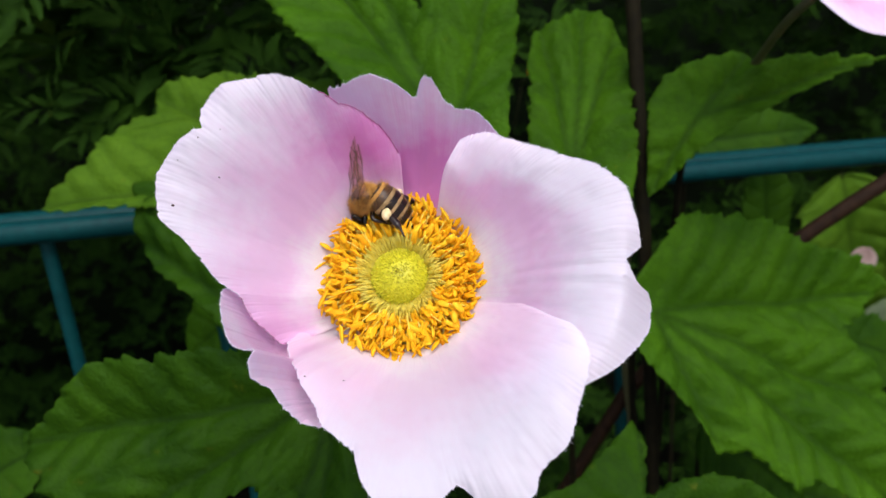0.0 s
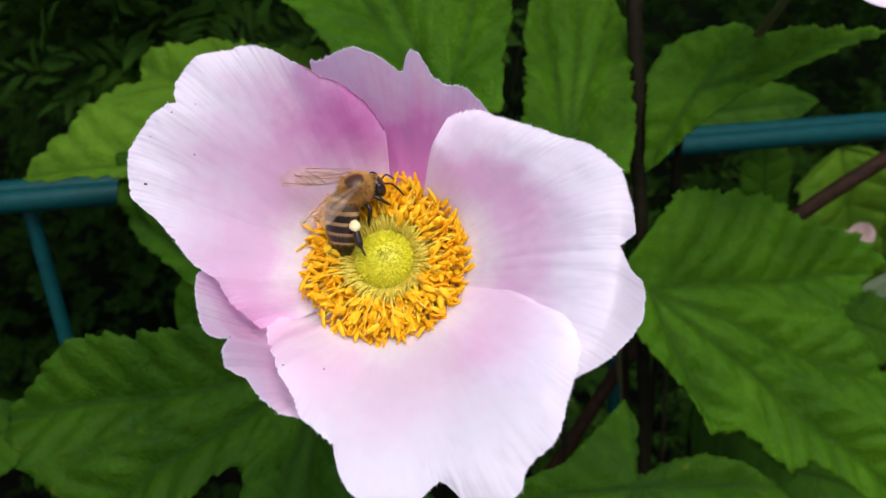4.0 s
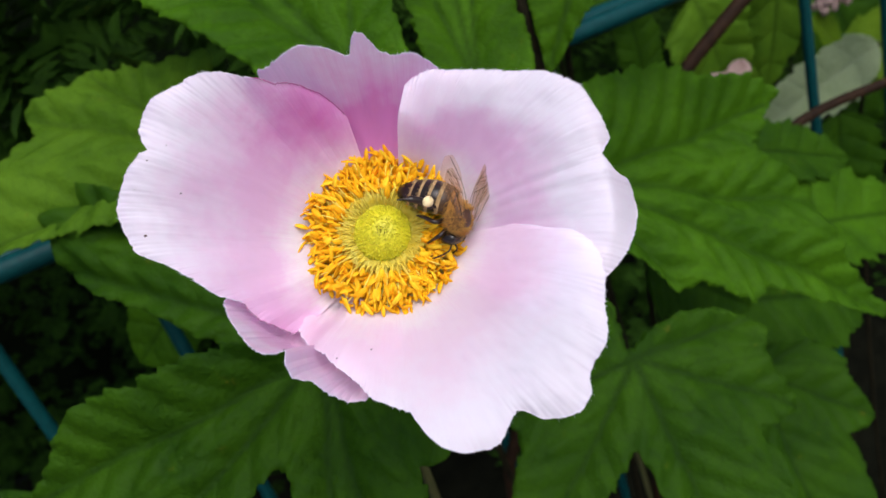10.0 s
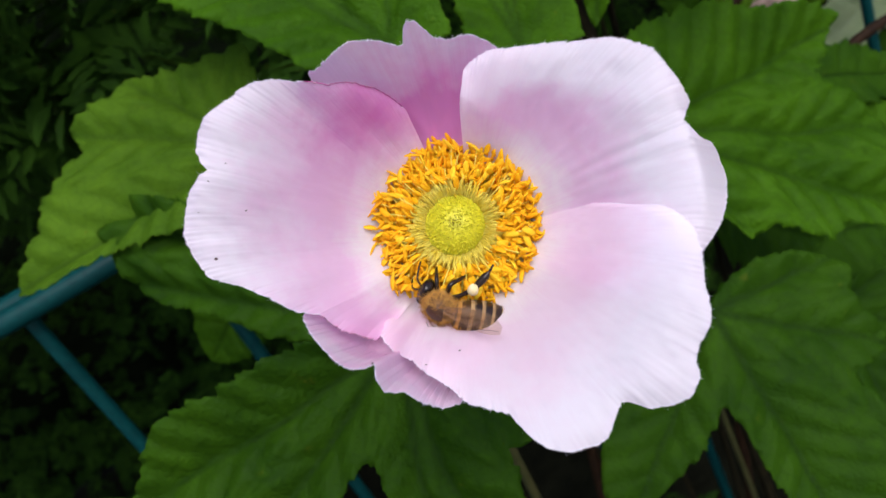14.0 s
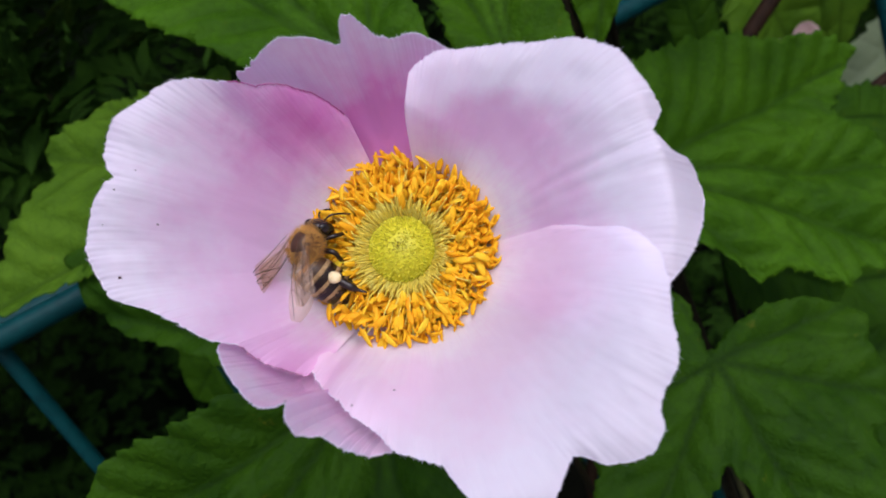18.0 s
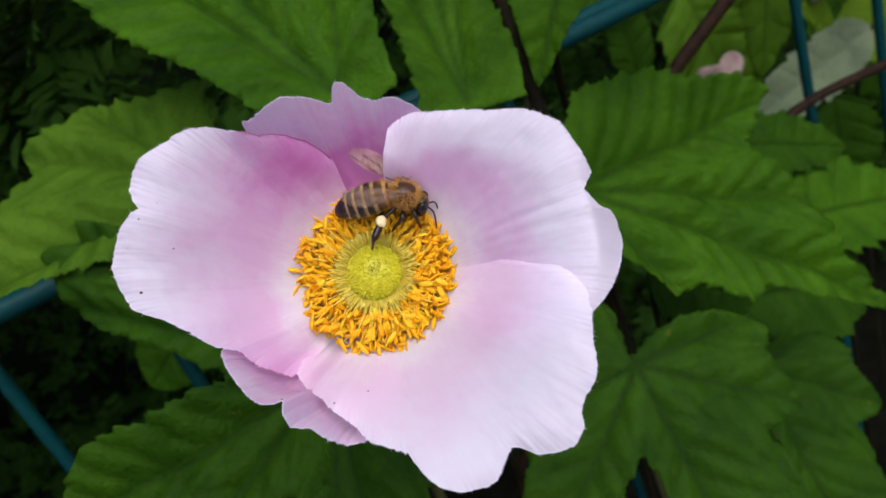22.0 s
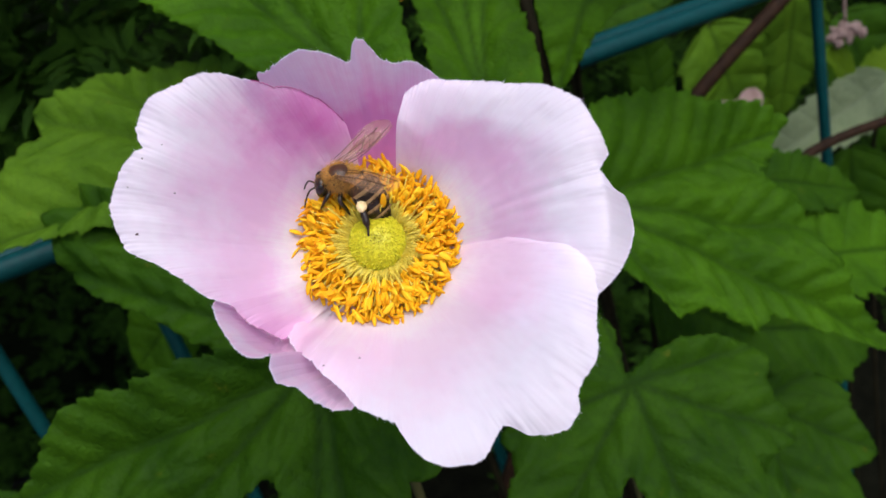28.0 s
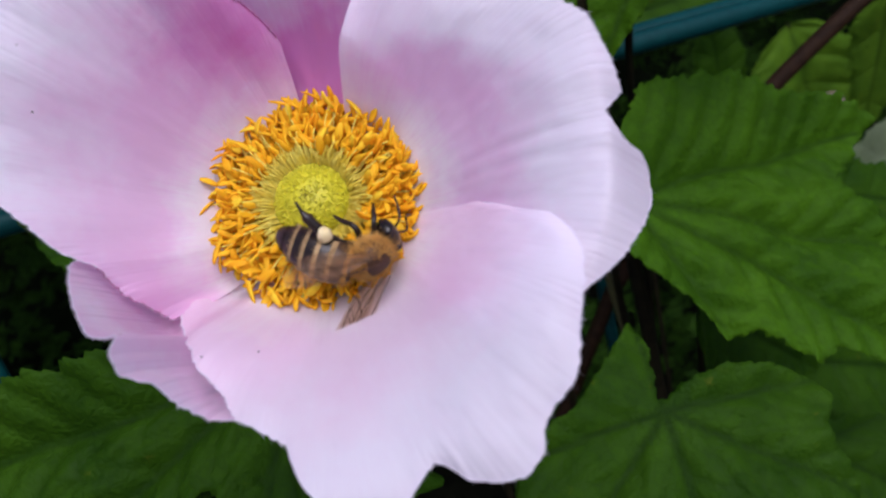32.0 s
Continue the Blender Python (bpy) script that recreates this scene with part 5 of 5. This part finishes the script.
for side in (-1, 1):
    for length, width, blunt, x, z in ((0.0098, 0.0031, 1.5, 0.0026, 0.0018), (0.0068, 0.0023, 1.2, 0.0014, 0.0016)):
        w = part("wing", wing_mesh("wing", length, width, side, blunt), WING, bee, "clear brownish veined wing", pose(x * 1.0, side * 0.0015, z, 0, 0, 0))
        w.data.polygons.foreach_set("use_smooth", [True] * len(w.data.polygons))
        vl = [[(0, -0.28), (0.5, -0.33), (0.97, 0.0)], [(0, 0.0), (0.45, 0.05), (0.8, 0.25)], [(0, 0.15), (0.35, 0.35), (0.6, 0.5)], [(0.4, -0.3), (0.5, 0.05), (0.62, 0.4)], [(0.62, -0.25), (0.7, 0.1), (0.78, 0.3)]]
        for line in vl:
            pts = [(-s * length, side * (0.12 * length * s + q * width), 0.0001) for s, q in line]
            part("vein", tube_mesh("vein", bend(pts, 4), 0.000042, 5), BEE_BROWN, w)
        wings.append((w, side, x, z, length > 0.008))


def leg(side, knees, thick, hip=(0, 0, 0)):
    line = bend([(x - hip[0], side * (y - hip[1]), z - hip[2]) for x, y, z in knees], 4)
    r = [float(np.interp(i / 4, range(len(thick)), thick)) for i in range(len(line))]
    return part("leg", tube_mesh("leg", line, r, 8), BEE_DARK, bee, "", pose(hip[0], side * hip[1], hip[2]))


HIP = (0.0012, 0.0013, -0.0014)
hind_legs = []
for side in (-1, 1):
    leg(side, [(0.0036, 0.0010, -0.0014), (0.0044, 0.0022, -0.0020), (0.0050, 0.0021, -0.0034), (0.0054, 0.0017, -0.0046)], [0.00034, 0.0003, 0.00024, 0.00014])
    leg(side, [(0.0022, 0.0013, -0.0016), (0.0024, 0.0028, -0.0020), (0.0016, 0.0029, -0.0038), (0.0012, 0.0027, -0.0052)], [0.00038, 0.00034, 0.00028, 0.00014])
    hind = leg(side, [HIP, (0.0003, 0.0025, -0.0018), (-0.0005, 0.0038, -0.0024), (-0.0009, 0.0048, -0.0031), (-0.0012, 0.0058, -0.0039), (-0.0013, 0.0064, -0.0043), (-0.0013, 0.0074, -0.0050)],
               [0.00045, 0.0003, 0.0004, 0.00055, 0.00058, 0.00022, 0.00014], HIP)
    part("pollen_load", ball_mesh("pollen_load", (-0.0018, side * 0.0028, -0.0007), (0.0008, 0.0010, 0.0007), 14, 10,
         lambda v: v * (1 + 0.15 * noise.noise(v * 1800))), POLLEN, hind, "cream pollen load")
    hind_legs.append((hind, side))

# seconds, waist, turn of the body, and turn of the hind body on it
BEE = [
    (0.0, -0.0084, 0.1235, 0.7717, -33.3, 37.1, 157.4, 53, -73, -75),
    (0.5, -0.0069, 0.1234, 0.7719, -35.6, 36.5, 159.5, 58, -70, -82),
    (1.0, -0.0066, 0.1239, 0.7725, -31.9, 38.4, 158.8, 19, -76, -37),
    (1.5, -0.0085, 0.1231, 0.7713, -10.7, 24.8, -163.4, -24, -43, -16),
    (2.0, -0.0106, 0.1220, 0.7697, -1.9, 45.3, -153.3, -23, -52, -20),
    (2.5, -0.0110, 0.1216, 0.7690, -7.5, 41.6, -154.6, -20, -48, -23),
    (2.7, -0.0114, 0.1194, 0.7699, -71.8, -22.3, -176.4, 0, -40, 0),
    (2.8, -0.0121, 0.1195, 0.7700, -60.3, -72.0, 122.5, 8, -36, 37),
    (3.0, -0.0128, 0.1212, 0.7696, 14.9, -31.6, 22.6, 3, -56, 48),
    (3.5, -0.0126, 0.1211, 0.7695, 16.2, -28.3, 20.2, -5, -59, 59),
    (4.5, -0.0070, 0.1183, 0.7689, 46.2, -3.3, 7.5, 9, -19, 24),
    (5.5, -0.0023, 0.1171, 0.7678, 76.8, 25.6, -8.8, 0, -8, 0),
    (6.0, 0.0008, 0.1140, 0.7641, 70.0, 19.1, -8.1, 0, -8, 0),
    (6.5, 0.0017, 0.1134, 0.7634, 71.3, 9.8, -4.4, 0, -8, 0),
    (6.8, 0.0046, 0.1140, 0.7629, 89.5, -49.9, 30.2, -13, -31, -27),
    (7.0, 0.0070, 0.1148, 0.7617, 6.9, -49.1, 140.9, 5, -59, -59),
    (7.3, 0.0070, 0.1140, 0.7614, 54.2, -24.7, 51.1, 28, -39, -62),
    (7.5, 0.0070, 0.1137, 0.7610, 85.4, 28.8, 47.0, 0, -58, 0),
    (7.8, 0.0066, 0.1132, 0.7604, 67.0, -23.0, 49.0, 22, -49, -49),
    (8.0, 0.0057, 0.1140, 0.7605, 22.1, -59.1, 122.8, -10, -51, -37),
    (8.5, 0.0039, 0.1166, 0.7636, 27.3, -64.0, 117.3, -6, -54, -43),
    (9.0, 0.0022, 0.1145, 0.7641, 71.2, -24.2, 24.2, 0, -22, 0),
    (9.2, 0.0041, 0.1152, 0.7636, 42.3, 31.4, -7.4, 1, -30, 32),
    (9.5, 0.0050, 0.1159, 0.7629, -43.0, 64.5, -82.2, 3, -56, 48),
    (10.0, 0.0054, 0.1143, 0.7617, -86.2, 61.8, -127.7, 7, -57, 41),
    (10.5, 0.0055, 0.1129, 0.7592, -116.9, 40.2, -161.6, 11, -59, 36),
    (11.0, 0.0040, 0.1124, 0.7577, -113.5, 41.3, -157.4, 25, -42, 15),
    (11.5, 0.0016, 0.1105, 0.7541, -118.7, 20.9, -169.3, 20, -51, 24),
    (12.0, -0.0002, 0.1096, 0.7536, -116.9, 7.2, -179.5, 14, -51, 31),
    (12.5, -0.0074, 0.1093, 0.7517, -89.9, -44.9, 141.9, 22, -15, 3),
    (13.0, -0.0097, 0.1093, 0.7515, -91.5, -40.9, 150.4, 20, -12, 1),
    (13.5, -0.0107, 0.1096, 0.7518, -84.1, -44.9, 140.3, 20, -15, 4),
    (14.5, -0.0131, 0.1108, 0.7531, -93.9, -48.8, 140.6, 24, -27, 9),
    (15.5, -0.0151, 0.1126, 0.7543, -98.8, -54.1, 138.5, 23, -45, 18),
    (16.0, -0.0175, 0.1145, 0.7564, -69.4, -63.5, 105.0, 21, -48, 21),
    (16.5, -0.0182, 0.1148, 0.7568, -60.5, -63.8, 99.3, 22, -44, 20),
    (17.0, -0.0175, 0.1168, 0.7609, -19.6, -63.2, 63.6, 15, -43, 29),
    (17.5, -0.0187, 0.1184, 0.7636, 19.3, -19.8, 17.8, -11, -54, 69),
    (18.0, -0.0173, 0.1188, 0.7644, 14.6, -38.8, 27.9, 1, -49, 51),
    (18.5, -0.0150, 0.1199, 0.7670, 23.0, -14.5, 13.0, -11, -51, 70),
    (19.0, -0.0143, 0.1213, 0.7688, 23.8, -14.9, 11.6, -7, -50, 66),
    (19.5, -0.0135, 0.1216, 0.7700, 24.4, -12.0, 9.7, -7, -50, 66),
    (20.0, -0.0112, 0.1237, 0.7700, 28.2, 5.4, 35.9, -35, -58, 62),
    (20.5, -0.0078, 0.1241, 0.7709, 23.6, -11.7, 7.9, 13, -36, 29),
    (21.0, -0.0042, 0.1246, 0.7725, 13.6, 17.0, -7.3, 1, -54, 50),
    (21.5, -0.0010, 0.1217, 0.7699, 10.9, 28.8, -15.3, 20, -32, 17),
    (22.0, 0.0014, 0.1197, 0.7699, 15.4, 31.2, -16.1, 21, -23, 10),
    (22.5, 0.0021, 0.1184, 0.7699, 28.8, 28.0, -14.6, 15, -13, 5),
    (22.6, 0.0001, 0.1148, 0.7700, 51.4, -12.9, 4.8, 0, -10, 0),
    (22.8, -0.0013, 0.1097, 0.7698, 48.0, -54.4, 35.7, 0, -10, 0),
    (23.0, 0.0084, 0.1000, 0.7713, 6.5, -67.0, 92.5, 0, -10, 0),
    (23.2, -0.0089, 0.1012, 0.7680, -63.6, -47.7, 154.5, 0, -10, 0),
    (23.5, -0.0413, 0.1089, 0.7747, 67.6, -39.7, 33.6, 0, -10, 0),
    (23.7, -0.0385, 0.1091, 0.7752, 72.0, -20.9, 22.0, 0, -10, 0),
    (24.0, -0.0187, 0.1087, 0.7669, 63.9, -37.2, 19.4, 0, -10, 0),
    (24.2, -0.0127, 0.1060, 0.7575, 32.0, -59.7, 54.3, 0, -8, 0),
    (24.5, -0.0127, 0.1117, 0.7598, 43.1, -56.2, 42.2, 0, -5, 0),
    (24.7, -0.0121, 0.1096, 0.7573, 49.8, -47.9, 32.9, 0, -5, 0),
    (25.0, -0.0049, 0.1118, 0.7608, 65.2, -11.7, 3.5, 0, -8, 0),
    (25.5, -0.0007, 0.1104, 0.7585, 26.7, -59.3, 57.6, 0, -8, 0),
    (26.5, -0.0022, 0.1155, 0.7641, -9.3, -61.0, 127.4, -9, -17, -19),
    (27.5, -0.0012, 0.1188, 0.7684, -17.6, -40.4, 161.3, -12, -38, -32),
    (28.0, -0.0055, 0.1216, 0.7694, -25.2, -15.4, 174.8, -8, -42, -39),
    (28.5, -0.0071, 0.1228, 0.7710, -24.6, 27.7, 154.9, 53, -71, -76),
    (29.0, -0.0078, 0.1225, 0.7705, -25.5, 28.5, 155.2, 53, -71, -76),
    (29.2, -0.0087, 0.1224, 0.7703, -12.8, 27.7, -167.9, -14, -51, -31),
    (29.5, -0.0129, 0.1210, 0.7694, -15.8, 44.7, -158.6, -14, -44, -31),
    (29.7, -0.0143, 0.1196, 0.7674, -2.5, 63.3, -137.6, -8, -45, -41),
    (30.0, -0.0135, 0.1175, 0.7656, -33.3, 55.0, -147.7, -10, -16, -16),
    (30.5, -0.0126, 0.1140, 0.7621, 55.1, 53.7, -21.8, 0, -8, 0),
    (31.0, -0.0107, 0.1108, 0.7581, 57.3, 41.4, -9.3, 0, -8, 0),
    (31.5, -0.0068, 0.1100, 0.7575, 60.4, 24.4, -3.8, 0, -8, 0),
    (31.7, -0.0040, 0.1084, 0.7549, 111.1, 2.1, 5.3, -11, -39, -34),
    (32.0, -0.0026, 0.1085, 0.7551, 114.2, -12.4, 12.3, -11, -42, -34),
]

# wing opening in degrees, lift and twist, through the clip
SPREAD = [(0.0, 14, 35, -42), (1.0, 15, 30, -42), (2.0, 14, 25, -42), (3.0, 9, 10, 36), (3.5, 9, 10, 36), (5.5, 6, 3, -5), (6.5, 6, 3, -4), (7.0, 16, 10, -36), (8.0, 9, 4, -36), (9.0, 14, 6, -8), (9.5, 14, 20, 38), (10.0, 14, 10, 40), (11.0, 14, 5, 42), (12.0, 16, 15, 40),
          (13.5, 16, 10, 30), (17.0, 9, 10, 36), (18.0, 8, 5, 34), (19.0, 8, 20, 32), (20.0, 8, 34, 30), (21.0, 8, 2, 36), (22.5, 8, 5, 22), (22.8, 70, 20, 0), (23.0, 85, 25, 0), (23.5, 85, 30, 0), (24.0, 80, 25, 0), (24.2, 60, 10, 0), (24.5, 34, 6, 0),
          (25.5, 26, 6, 0), (27.5, 20, 12, -30), (28.0, 18, 15, -30), (29.0, 18, 38, -40), (29.5, 16, 20, -36), (30.0, 18, 8, -16), (31.0, 12, 4, 0), (32.0, 18, 4, -32)]


# seconds, and the side whose hind leg reaches out (0: both hang)
REACH = [(0.0, 1), (2.6, 1), (2.9, -1), (6.5, -1), (6.9, 1), (9.0, 1), (9.3, -1), (22.5, -1), (22.8, 0), (24.6, 0), (25.0, 1), (32.0, 1)]


def motions():
    walk(bee, [(t, pose(x, y, z, rx, ry, rz)) for t, x, y, z, rx, ry, rz, *_ in BEE])
    walk(abdomen, [(t, pose(0, 0, 0, ax, ay, az)) for t, *_, ax, ay, az in BEE])
    for w, side, x, z, fore in wings:
        walk(w, [(t, pose(x, side * 0.0015, z, twist, lift, -side * (a if fore else a * 0.8 + 6))) for t, a, lift, twist in SPREAD])
    for hind, side in hind_legs:
        walk(hind, [(t, pose(HIP[0], side * HIP[1], HIP[2], -side * (0 if out == side else 62 if out else 38))) for t, out in REACH])


motions()
